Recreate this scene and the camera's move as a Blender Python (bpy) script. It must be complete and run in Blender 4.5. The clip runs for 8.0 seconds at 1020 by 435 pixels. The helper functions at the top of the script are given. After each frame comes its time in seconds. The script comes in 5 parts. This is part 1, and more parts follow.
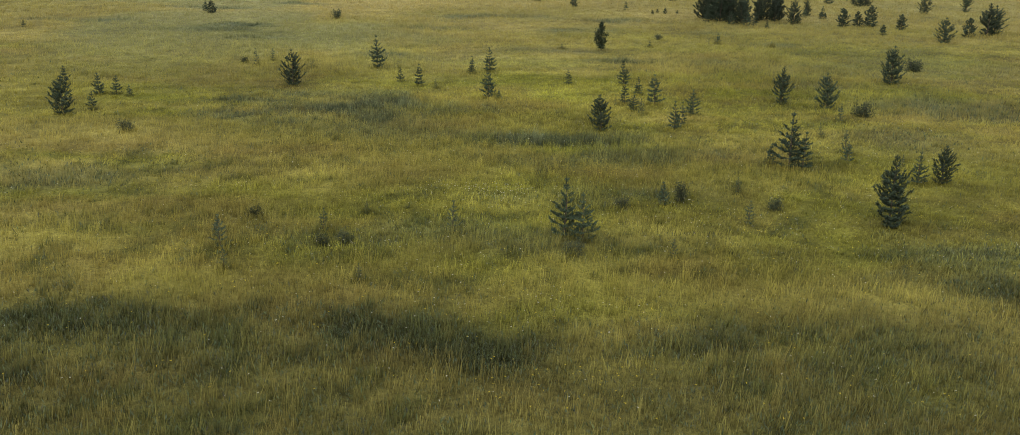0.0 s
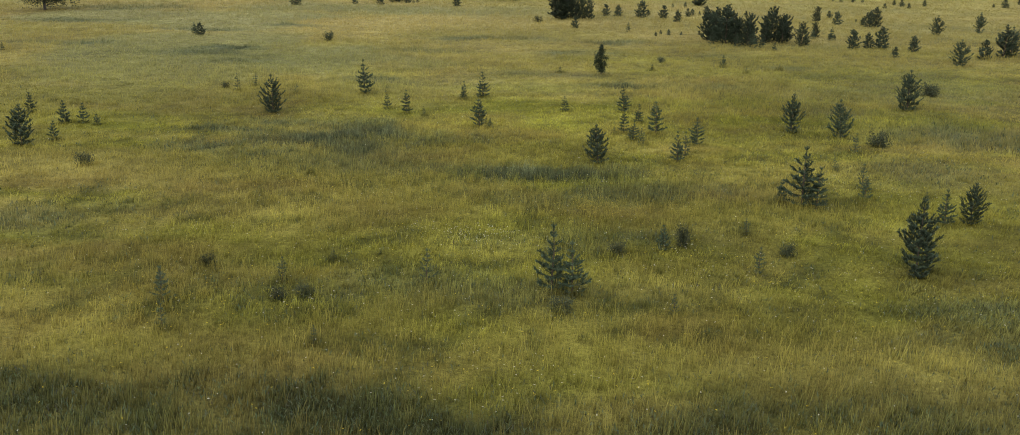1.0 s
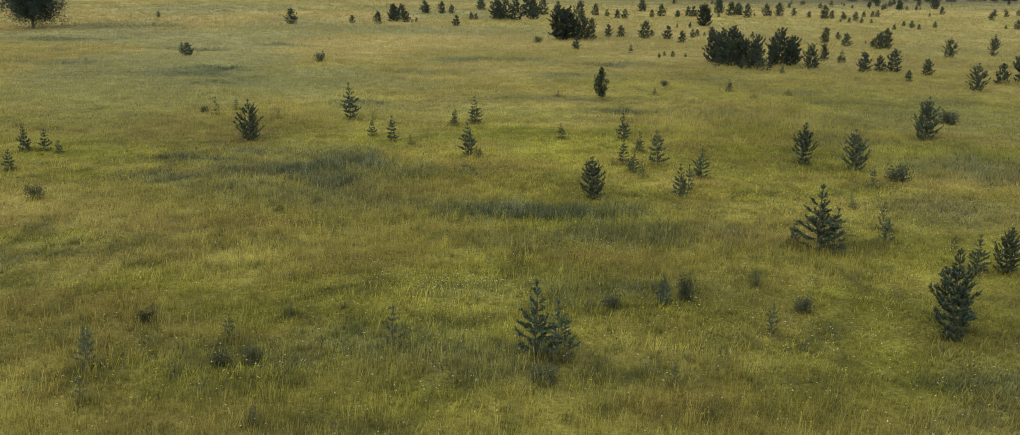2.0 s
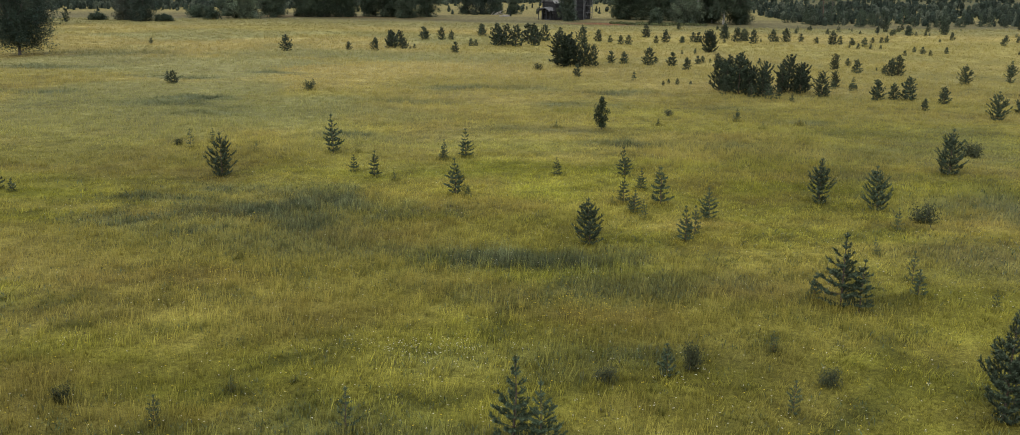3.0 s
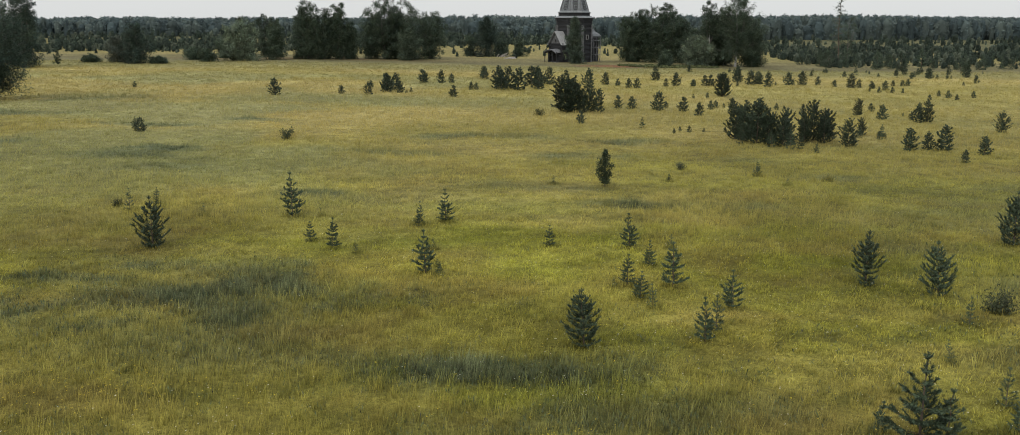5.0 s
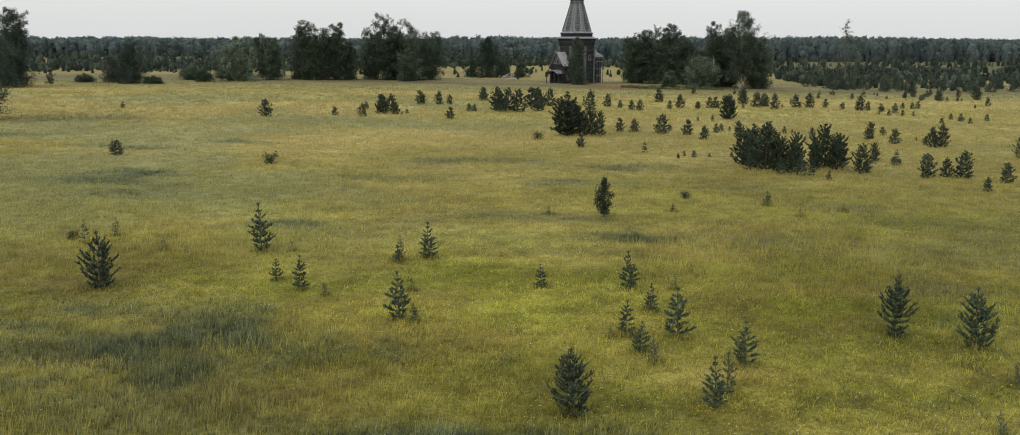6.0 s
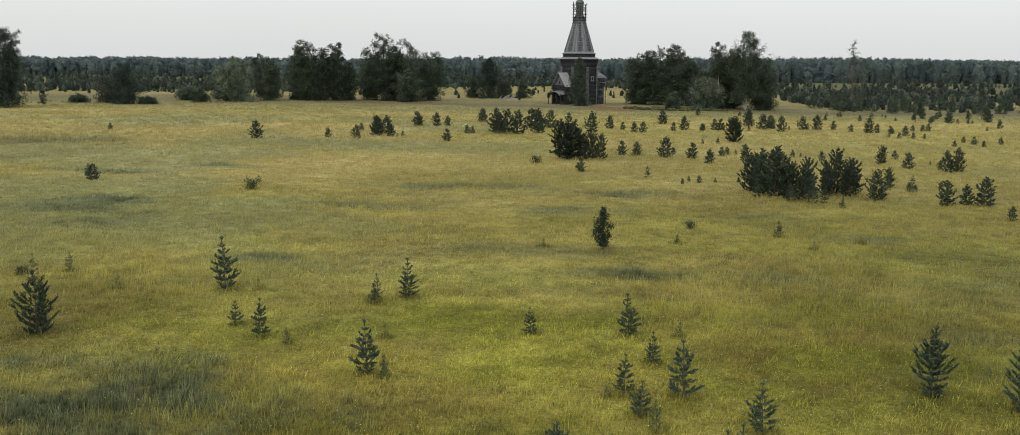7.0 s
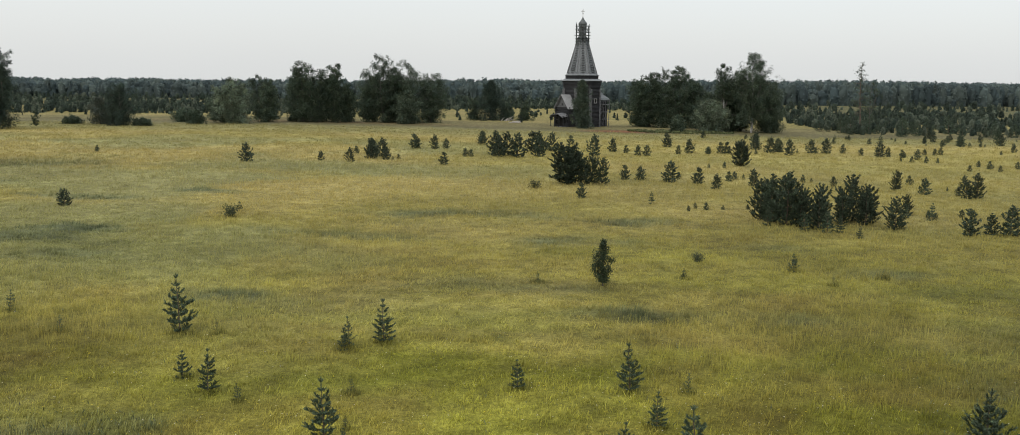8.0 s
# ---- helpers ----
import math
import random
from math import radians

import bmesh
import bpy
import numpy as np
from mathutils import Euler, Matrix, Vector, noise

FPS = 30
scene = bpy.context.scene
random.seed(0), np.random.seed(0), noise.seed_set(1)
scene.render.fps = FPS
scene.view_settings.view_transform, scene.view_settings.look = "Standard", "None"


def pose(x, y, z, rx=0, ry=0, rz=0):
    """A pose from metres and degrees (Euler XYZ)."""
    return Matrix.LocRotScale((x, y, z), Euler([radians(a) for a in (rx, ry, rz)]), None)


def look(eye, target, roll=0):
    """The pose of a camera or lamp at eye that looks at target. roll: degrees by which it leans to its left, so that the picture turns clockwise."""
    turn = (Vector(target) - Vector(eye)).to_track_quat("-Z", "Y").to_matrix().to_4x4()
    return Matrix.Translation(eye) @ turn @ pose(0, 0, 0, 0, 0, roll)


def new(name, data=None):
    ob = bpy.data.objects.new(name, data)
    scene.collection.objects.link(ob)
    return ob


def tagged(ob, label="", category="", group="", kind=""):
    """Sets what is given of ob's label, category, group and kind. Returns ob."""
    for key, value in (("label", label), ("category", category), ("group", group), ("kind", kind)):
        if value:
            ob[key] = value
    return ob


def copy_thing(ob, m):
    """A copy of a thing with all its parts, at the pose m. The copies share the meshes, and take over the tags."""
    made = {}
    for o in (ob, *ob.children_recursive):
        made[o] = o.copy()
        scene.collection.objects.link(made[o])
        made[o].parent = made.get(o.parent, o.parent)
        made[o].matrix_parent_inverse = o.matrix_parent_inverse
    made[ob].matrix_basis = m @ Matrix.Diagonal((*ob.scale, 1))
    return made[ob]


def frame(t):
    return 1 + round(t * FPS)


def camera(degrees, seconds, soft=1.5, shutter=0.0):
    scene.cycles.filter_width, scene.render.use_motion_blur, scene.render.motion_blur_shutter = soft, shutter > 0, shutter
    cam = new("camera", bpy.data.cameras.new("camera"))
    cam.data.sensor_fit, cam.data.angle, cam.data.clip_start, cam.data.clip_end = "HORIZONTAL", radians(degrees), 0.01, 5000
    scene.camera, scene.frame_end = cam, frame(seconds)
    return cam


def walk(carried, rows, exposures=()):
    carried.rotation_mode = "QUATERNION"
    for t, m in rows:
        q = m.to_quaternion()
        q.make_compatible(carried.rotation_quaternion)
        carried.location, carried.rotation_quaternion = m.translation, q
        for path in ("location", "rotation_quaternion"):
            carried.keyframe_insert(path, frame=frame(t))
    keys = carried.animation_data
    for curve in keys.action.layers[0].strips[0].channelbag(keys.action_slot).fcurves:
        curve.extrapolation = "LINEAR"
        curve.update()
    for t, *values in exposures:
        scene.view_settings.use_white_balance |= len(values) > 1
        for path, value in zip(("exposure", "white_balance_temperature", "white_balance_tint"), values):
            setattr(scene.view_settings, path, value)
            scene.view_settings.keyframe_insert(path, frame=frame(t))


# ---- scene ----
cam = camera(54.0, 8.0, soft=0.85)
PATH = [
    (0, (0.538, -0.162, 12.336), (0.519, 1.75, 11.747), 0.2),
    (0.5, (0.889, 1.931, 12.244), (0.866, 3.848, 11.672), 0.2),
    (1, (1.38, 4.256, 12.123), (1.349, 6.178, 11.571), 0.1),
    (1.5, (1.755, 6.391, 12.078), (1.719, 8.317, 11.541), 0.2),
    (3, (2.829, 13.527, 11.757), (2.777, 15.47, 11.288), 0.2),
    (3.5, (3.102, 15.819, 11.714), (3.043, 17.767, 11.267), 0.1),
    (4, (3.409, 18.339, 11.661), (3.344, 20.292, 11.235), 0.1),
    (4.5, (3.64, 20.675, 11.555), (3.571, 22.632, 11.146), 0.1),
    (6, (4.494, 28.126, 11.295), (4.413, 30.094, 10.945), 0.3),
    (6.5, (4.76, 30.462, 11.224), (4.676, 32.433, 10.892), 0.3),
    (7, (5.036, 32.967, 11.207), (4.947, 34.94, 10.897), 0.4),
    (7.5, (5.236, 35.479, 11.07), (5.143, 37.456, 10.782), 0.4),
    (8, (5.506, 38.046, 11.053), (5.408, 40.026, 10.786), 0.5),
]
walk(cam, [(t, look(eye, target, roll)) for t, eye, target, roll in PATH])

# ---------------------------------------------------------------- world and light
world = bpy.data.worlds.new("overcast")
scene.world = world
world.use_nodes = True
wt = world.node_tree
wt.nodes.clear()
w_out = wt.nodes.new("ShaderNodeOutputWorld")
w_bg = wt.nodes.new("ShaderNodeBackground")
w_sky = wt.nodes.new("ShaderNodeTexSky")
w_sky.sky_type = "NISHITA"
w_sky.sun_disc = False
w_sky.sun_elevation = radians(48)
w_sky.sun_rotation = radians(215)
w_sky.dust_density = 4.0
w_tc = wt.nodes.new("ShaderNodeTexCoord")
w_sep = wt.nodes.new("ShaderNodeSeparateXYZ")
w_ramp = wt.nodes.new("ShaderNodeValToRGB")
# cloud deck: pale at the horizon, about twice as bright overhead
w_ramp.color_ramp.elements[0].position = 0.12
w_ramp.color_ramp.elements[0].color = (0.381, 0.389, 0.387, 1)
w_ramp.color_ramp.elements[1].position = 1.0
w_ramp.color_ramp.elements[1].color = (0.98, 1.0, 1.02, 1)
w_noise = wt.nodes.new("ShaderNodeTexNoise")
w_noise.inputs["Scale"].default_value = 2.2
w_noise.inputs["Detail"].default_value = 4
w_cl = wt.nodes.new("ShaderNodeMapRange")
w_cl.inputs["To Min"].default_value = 0.96
w_cl.inputs["To Max"].default_value = 1.04
w_mul = wt.nodes.new("ShaderNodeVectorMath")
w_mul.operation = "SCALE"
w_mix = wt.nodes.new("ShaderNodeMix")
w_mix.data_type = "RGBA"
w_mix.inputs["Factor"].default_value = 0.03
wt.links.new(w_tc.outputs["Generated"], w_sep.inputs[0])
wt.links.new(w_sep.outputs["Z"], w_ramp.inputs["Fac"])
wt.links.new(w_tc.outputs["Generated"], w_noise.inputs["Vector"])
wt.links.new(w_noise.outputs["Fac"], w_cl.inputs["Value"])
wt.links.new(w_ramp.outputs["Color"], w_mul.inputs[0])
wt.links.new(w_cl.outputs["Result"], w_mul.inputs["Scale"])
wt.links.new(w_mul.outputs["Vector"], w_mix.inputs["A"])
wt.links.new(w_sky.outputs["Color"], w_mix.inputs["B"])
wt.links.new(w_mix.outputs["Result"], w_bg.inputs["Color"])
wt.links.new(w_bg.outputs[0], w_out.inputs[0])
w_bg.inputs["Strength"].default_value = 1.85

sun_data = bpy.data.lights.new("sun", "SUN")
sun_data.energy = 0.7
sun_data.angle = radians(25)
sun_data.color = (1.0, 0.96, 0.9)
sun = new("sun", sun_data)
sun.matrix_world = look((-60, -60, 120), (0, 40, 0))


# ---------------------------------------------------------------- materials
def material(name):
    m = bpy.data.materials.new(name)
    m.use_nodes = True
    nt = m.node_tree
    nt.nodes.clear()
    out = nt.nodes.new("ShaderNodeOutputMaterial")
    return m, nt, out


def foliage(name, through_light=0.3, rough=0.75, vary=0.25, tone=(1, 1, 1)):
    """Leaf, needle or blade: the mesh's own tint, a little different from plant to plant, with light passing through."""
    m, nt, out = material(name)
    att = nt.nodes.new("ShaderNodeAttribute")
    att.attribute_name = "tint"
    info = nt.nodes.new("ShaderNodeObjectInfo")
    rng = nt.nodes.new("ShaderNodeMapRange")
    rng.inputs["To Min"].default_value = 1 - vary
    rng.inputs["To Max"].default_value = 1 + vary
    nt.links.new(info.outputs["Random"], rng.inputs["Value"])
    sc = nt.nodes.new("ShaderNodeVectorMath")
    sc.operation = "SCALE"
    tn = nt.nodes.new("ShaderNodeVectorMath")
    tn.operation = "MULTIPLY"
    tn.inputs[1].default_value = tone
    nt.links.new(att.outputs["Color"], tn.inputs[0])
    nt.links.new(tn.outputs[0], sc.inputs[0])
    nt.links.new(rng.outputs["Result"], sc.inputs["Scale"])
    dif = nt.nodes.new("ShaderNodeBsdfPrincipled")
    dif.inputs["Roughness"].default_value = rough
    dif.inputs["Specular IOR Level"].default_value = 0.15
    tr = nt.nodes.new("ShaderNodeBsdfTranslucent")
    mix = nt.nodes.new("ShaderNodeMixShader")
    mix.inputs["Fac"].default_value = through_light
    nt.links.new(sc.outputs[0], dif.inputs["Base Color"])
    nt.links.new(sc.outputs[0], tr.inputs["Color"])
    nt.links.new(dif.outputs[0], mix.inputs[1])
    nt.links.new(tr.outputs[0], mix.inputs[2])
    nt.links.new(mix.outputs[0], out.inputs["Surface"])
    return m


def surface(name, dark, light, scale=(1, 1, 1), size=3.0, fine=25.0, rough=0.85, bump=0.3, metal=0.0, depth=0.02):
    """Two colours mixed by coarse and fine noise in the object's own metres, with relief."""
    m, nt, out = material(name)
    tc = nt.nodes.new("ShaderNodeTexCoord")
    mp = nt.nodes.new("ShaderNodeMapping")
    mp.inputs["Scale"].default_value = scale
    nt.links.new(tc.outputs["Object"], mp.inputs["Vector"])
    n1 = nt.nodes.new("ShaderNodeTexNoise")
    n1.inputs["Scale"].default_value = size
    n1.inputs["Detail"].default_value = 5
    n2 = nt.nodes.new("ShaderNodeTexNoise")
    n2.inputs["Scale"].default_value = fine
    n2.inputs["Detail"].default_value = 3
    for n in (n1, n2):
        nt.links.new(mp.outputs[0], n.inputs["Vector"])
    add = nt.nodes.new("ShaderNodeMath")
    add.operation = "ADD"
    nt.links.new(n1.outputs["Fac"], add.inputs[0])
    nt.links.new(n2.outputs["Fac"], add.inputs[1])
    rg = nt.nodes.new("ShaderNodeMapRange")
    rg.inputs["From Min"].default_value = 0.7
    rg.inputs["From Max"].default_value = 1.3
    nt.links.new(add.outputs[0], rg.inputs["Value"])
    mx = nt.nodes.new("ShaderNodeMix")
    mx.data_type = "RGBA"
    mx.inputs["A"].default_value = (*dark, 1)
    mx.inputs["B"].default_value = (*light, 1)
    nt.links.new(rg.outputs["Result"], mx.inputs["Factor"])
    bs = nt.nodes.new("ShaderNodeBsdfPrincipled")
    bs.inputs["Roughness"].default_value = rough
    bs.inputs["Metallic"].default_value = metal
    bs.inputs["Specular IOR Level"].default_value = 0.25
    nt.links.new(mx.outputs["Result"], bs.inputs["Base Color"])
    bp = nt.nodes.new("ShaderNodeBump")
    bp.inputs["Strength"].default_value = bump
    bp.inputs["Distance"].default_value = depth
    nt.links.new(add.outputs[0], bp.inputs["Height"])
    nt.links.new(bp.outputs[0], bs.inputs["Normal"])
    nt.links.new(bs.outputs[0], out.inputs["Surface"])
    return m


def meadow_floor():
    """Matted turf between the blades: the tint of the plants that grow there, mottled at four sizes."""
    m, nt, out = material("turf")
    att = nt.nodes.new("ShaderNodeAttribute")
    att.attribute_name = "tint"
    tc = nt.nodes.new("ShaderNodeTexCoord")
    val = None
    for size, detail, low, high in ((0.09, 6, 0.78, 1.22), (0.9, 5, 0.7, 1.3), (6.0, 4, 0.62, 1.38), (24.0, 5, 0.58, 1.44)):
        n = nt.nodes.new("ShaderNodeTexNoise")
        n.inputs["Scale"].default_value = size
        n.inputs["Detail"].default_value = detail
        nt.links.new(tc.outputs["Object"], n.inputs["Vector"])
        r = nt.nodes.new("ShaderNodeMapRange")
        r.inputs["From Min"].default_value = 0.3
        r.inputs["From Max"].default_value = 0.7
        r.inputs["To Min"].default_value = low
        r.inputs["To Max"].default_value = high
        nt.links.new(n.outputs["Fac"], r.inputs["Value"])
        if val is None:
            val = r.outputs["Result"]
        else:
            k = nt.nodes.new("ShaderNodeMath")
            k.operation = "MULTIPLY"
            nt.links.new(val, k.inputs[0])
            nt.links.new(r.outputs["Result"], k.inputs[1])
            val = k.outputs[0]
    sc = nt.nodes.new("ShaderNodeVectorMath")
    sc.operation = "SCALE"
    nt.links.new(att.outputs["Color"], sc.inputs[0])
    nt.links.new(val, sc.inputs["Scale"])
    bs = nt.nodes.new("ShaderNodeBsdfPrincipled")
    bs.inputs["Roughness"].default_value = 0.95
    bs.inputs["Specular IOR Level"].default_value = 0.05
    nt.links.new(sc.outputs[0], bs.inputs["Base Color"])
    bp = nt.nodes.new("ShaderNodeBump")
    bp.inputs["Strength"].default_value = 0.3
    bp.inputs["Distance"].default_value = 0.08
    nt.links.new(val, bp.inputs["Height"])
    nt.links.new(bp.outputs[0], bs.inputs["Normal"])
    nt.links.new(bs.outputs[0], out.inputs["Surface"])
    return m


TURF = meadow_floor()
GRASS = foliage("grass_blades", 0.35, 0.7, 0.0)
WEED = foliage("weed_leaves", 0.25, 0.7, 0.0)
PETAL = foliage("petals", 0.3, 0.6, 0.0)
NEEDLE = foliage("pine_needles", 0.05, 0.6, 0.22)
LEAF = foliage("leaves", 0.30, 0.75, 0.15)
FAR_LEAF = foliage("far_leaves", 0.4, 0.85, 0.0)
PINE_BARK = surface("young_pine_bark", (0.05, 0.04, 0.03), (0.13, 0.10, 0.075), (1, 1, 0.4), 8, 60, 0.9, 0.5)
BARK = surface("grey_bark", (0.05, 0.045, 0.04), (0.13, 0.12, 0.105), (1, 1, 0.3), 2, 15, 0.9, 0.6)
BIRCH_BARK = surface("birch_bark", (0.08, 0.075, 0.07), (0.62, 0.60, 0.56), (1, 1, 2.5), 1.6, 7, 0.7, 0.3)
LOG_WOOD = surface("weathered_logs", (0.011, 0.0115, 0.012), (0.040, 0.041, 0.043), (0.25, 0.25, 3.0), 1.2, 9, 0.9, 0.5)
PLANK = surface("silvered_planks", (0.06, 0.061, 0.062), (0.17, 0.172, 0.174), (2.5, 2.5, 0.3), 1.5, 12, 0.85, 0.4)
ROOF_PALE = surface("pale_roof_boards", (0.15, 0.15, 0.146), (0.30, 0.30, 0.29), (3.0, 3.0, 0.4), 1.2, 10, 0.75, 0.35)
DARK = surface("dark_opening", (0.008, 0.008, 0.008), (0.02, 0.018, 0.016), (1, 1, 1), 2, 9, 0.9, 0.2)
SHINGLE = surface("aspen_shingles", (0.062, 0.068, 0.070), (0.200, 0.212, 0.214), (2.0, 2.0, 4.0), 1.4, 8, 0.6, 0.4)
DOME = surface("dark_dome_shingles", (0.038, 0.044, 0.043), (0.10, 0.108, 0.105), (2.0, 2.0, 4.0), 1.4, 8, 0.55, 0.4)
CROSS_METAL = surface("cross_metal", (0.20, 0.19, 0.17), (0.34, 0.32, 0.28), (1, 1, 1), 3, 20, 0.5, 0.2, 0.4)
SCAFFOLD_MAT = surface("scaffold_poles", (0.028, 0.036, 0.034), (0.070, 0.084, 0.080), (1, 1, 1), 3, 20, 0.6, 0.2)
FELLED = surface("peeled_logs", (0.22, 0.20, 0.17), (0.42, 0.40, 0.36), (1, 1, 1), 3, 20, 0.8, 0.4)


# ---------------------------------------------------------------- mesh helpers
def mesh_from(name, verts, tris, tints=None, smooth=False):
    """A mesh from arrays of corners and triangles, with an optional tint for each corner."""
    v = np.asarray(verts, dtype=np.float32).reshape(-1, 3)
    f = np.asarray(tris, dtype=np.int32).reshape(-1, 3)
    me = bpy.data.meshes.new(name)
    me.vertices.add(len(v))
    me.vertices.foreach_set("co", v.ravel())
    me.loops.add(len(f) * 3)
    me.loops.foreach_set("vertex_index", f.ravel())
    me.polygons.add(len(f))
    me.polygons.foreach_set("loop_start", np.arange(0, len(f) * 3, 3, dtype=np.int32))
    if tints is not None:
        c = np.ones((len(v), 4), dtype=np.float32)
        c[:, :3] = np.asarray(tints, dtype=np.float32).reshape(-1, 3)
        me.attributes.new("tint", "FLOAT_COLOR", "POINT").data.foreach_set("color", c.ravel())
    me.update(calc_edges=True)
    if smooth:
        me.shade_smooth()
    return me


def put(name, me, mat, parent=None, label=""):
    ob = new(name, me)
    if mat is not None and not me.materials:
        me.materials.append(mat)
    if parent is not None:
        ob.parent = parent
    return tagged(ob, label)


def part(name, bm, mat, parent, label=""):
    me = bpy.data.meshes.new(name)
    bm.to_mesh(me)
    bm.free()
    return put(name, me, mat, parent, label)


def add_box(bm, centre, size, turn=None):
    m = Matrix.Translation(centre) @ (turn if turn is not None else Matrix()) @ Matrix.Diagonal((*size, 1))
    return bmesh.ops.create_cube(bm, size=1.0, matrix=m)


def add_bar(bm, a, b, r=0.04, r2=None, sides=5):
    """A round bar from a to b."""
    a, b = Vector(a), Vector(b)
    d = b - a
    m = Matrix.Translation((a + b) / 2) @ d.to_track_quat("Z", "Y").to_matrix().to_4x4()
    bmesh.ops.create_cone(bm, cap_ends=True, segments=sides, radius1=r, radius2=r if r2 is None else r2, depth=d.length, matrix=m)


class Soup:
    """Collects tubes and leaf triangles quickly."""

    def __init__(self):
        self.v, self.f, self.c = [], [], []

    def tube(self, pts, radii, sides=4):
        start = len(self.v)
        for k, (p, r) in enumerate(zip(pts, radii)):
            d = (pts[min(k + 1, len(pts) - 1)] - pts[max(k - 1, 0)]).normalized()
            u = d.orthogonal().normalized()
            w = d.cross(u)
            for s in range(sides):
                a = 2 * math.pi * s / sides
                self.v.append(p + (u * math.cos(a) + w * math.sin(a)) * r)
        for k in range(len(pts) - 1):
            for s in range(sides):
                a = start + k * sides + s
                b = start + k * sides + (s + 1) % sides
                self.f += [(a, b, b + sides), (a, b + sides, a + sides)]

    def mesh(self, name, smooth=True):
        return mesh_from(name, [tuple(p) for p in self.v], self.f, None, smooth)


# soft random fields over the meadow
class Field:
    def __init__(self, seed, cell):
        self.g = np.random.default_rng(seed).random((256, 256))
        self.cell = cell

    def one(self, x, y, cell):
        x, y = np.asarray(x) / cell + 1000.0, np.asarray(y) / cell + 1000.0
        i, j = np.floor(x).astype(int), np.floor(y).astype(int)
        u, v = x - i, y - j
        u, v = u * u * (3 - 2 * u), v * v * (3 - 2 * v)
        g = self.g
        a = g[i % 256, j % 256] * (1 - u) + g[(i + 1) % 256, j % 256] * u
        b = g[i % 256, (j + 1) % 256] * (1 - u) + g[(i + 1) % 256, (j + 1) % 256] * u
        return a * (1 - v) + b * v

    def __call__(self, x, y):
        c = self.cell
        return (self.one(x, y, c) + 0.5 * self.one(y, x, c / 2.3) + 0.25 * self.one(x, -np.asarray(y), c / 5.1)) / 1.75


F_DRY = Field(3, 16.0)
F_GREEN = Field(8, 6.0)
F_EDGE = Field(12, 2.6)
F_FINE = Field(21, 0.8)
F_BROWN = Field(33, 3.4)


def rise(x, y):
    """Height of the ground: a gentle fall to the east and low hummocks."""
    x, y = np.asarray(x, dtype=float), np.asarray(y, dtype=float)
    z = -0.015 * np.clip(x, -60, 60)
    near = np.clip((420 - np.hypot(x, y)) / 200, 0, 1)
    return z + near * (0.07 * np.sin(0.31 * x + 1.3) * np.sin(0.23 * y) + 0.05 * np.sin(0.7 * x + 0.4 * y))


def stand(x, y, sink=0.0):
    return float(rise(x, y)) - sink


# beds of dark sedge and meadowsweet in the wetter hollows: x, y, half widths, how thick
HOLLOWS = (
    (-11.5, 62.6, 8.2, 5.2, 1.2), (-8.0, 57.0, 5.6, 4.0, 0.42), (2.4, 54.4, 5.6, 2.2, 0.95), (6.0, 51.2, 6.0, 2.6, 0.55), (-2.4, 27.6, 5.4, 2.4, 1.15), (5.4, 27.6, 4.4, 1.7, 0.9),
    (-11.0, 25.6, 7.0, 4.4, 1.05), (17.8, 33.0, 3.6, 4.8, 0.9), (13.0, 27.0, 7.0, 5.0, 0.8), (34.0, 88.0, 14.0, 12.0, 0.38), (-45.0, 110.0, 9.0, 3.0, 0.5),
    (-38.0, 126.0, 8.0, 2.6, 0.5), (-58.0, 135.0, 10.0, 3.0, 0.45), (-10.0, 108.0, 7.0, 2.2, 0.4), (20.0, 108.0, 6.0, 2.0, 0.35), (29.0, 67.0, 7.0, 5.0, 0.7), (1.4, 92.0, 6.5, 3.0, 0.5),
    (9.0, 86.0, 3.4, 1.8, 0.8), (-28.4, 108.0, 5.0, 2.6, 0.7), (-11.0, 87.4, 3.4, 1.8, 0.8), (17.6, 85.8, 3.0, 1.5, 0.6),
    (11.2, 119.8, 6.0, 2.6, 0.5), (-24.6, 96.3, 7.0, 2.6, 0.45), (-29.0, 132.6, 4.4, 1.7, 0.6), (24.0, 57.0, 5.0, 4.0, 0.35),
    (-3.0, 37.0, 10.0, 2.5, 0.45), (4.0, 43.5, 5.0, 1.6, 0.4), (-20.0, 44.0, 5.0, 3.0, 0.5), (-5.0, 121.5, 9.0, 3.0, 0.45), (-56.9, 157.0, 12.0, 6.0, 0.45),
    (6.0, 108.5, 5.0, 2.5, 0.5), (26.3, 99.0, 4.0, 2.0, 0.4), (23.4, 74.9, 5.0, 3.0, 0.4), (-29.7, 102.9, 6.0, 3.0, 0.5),
)


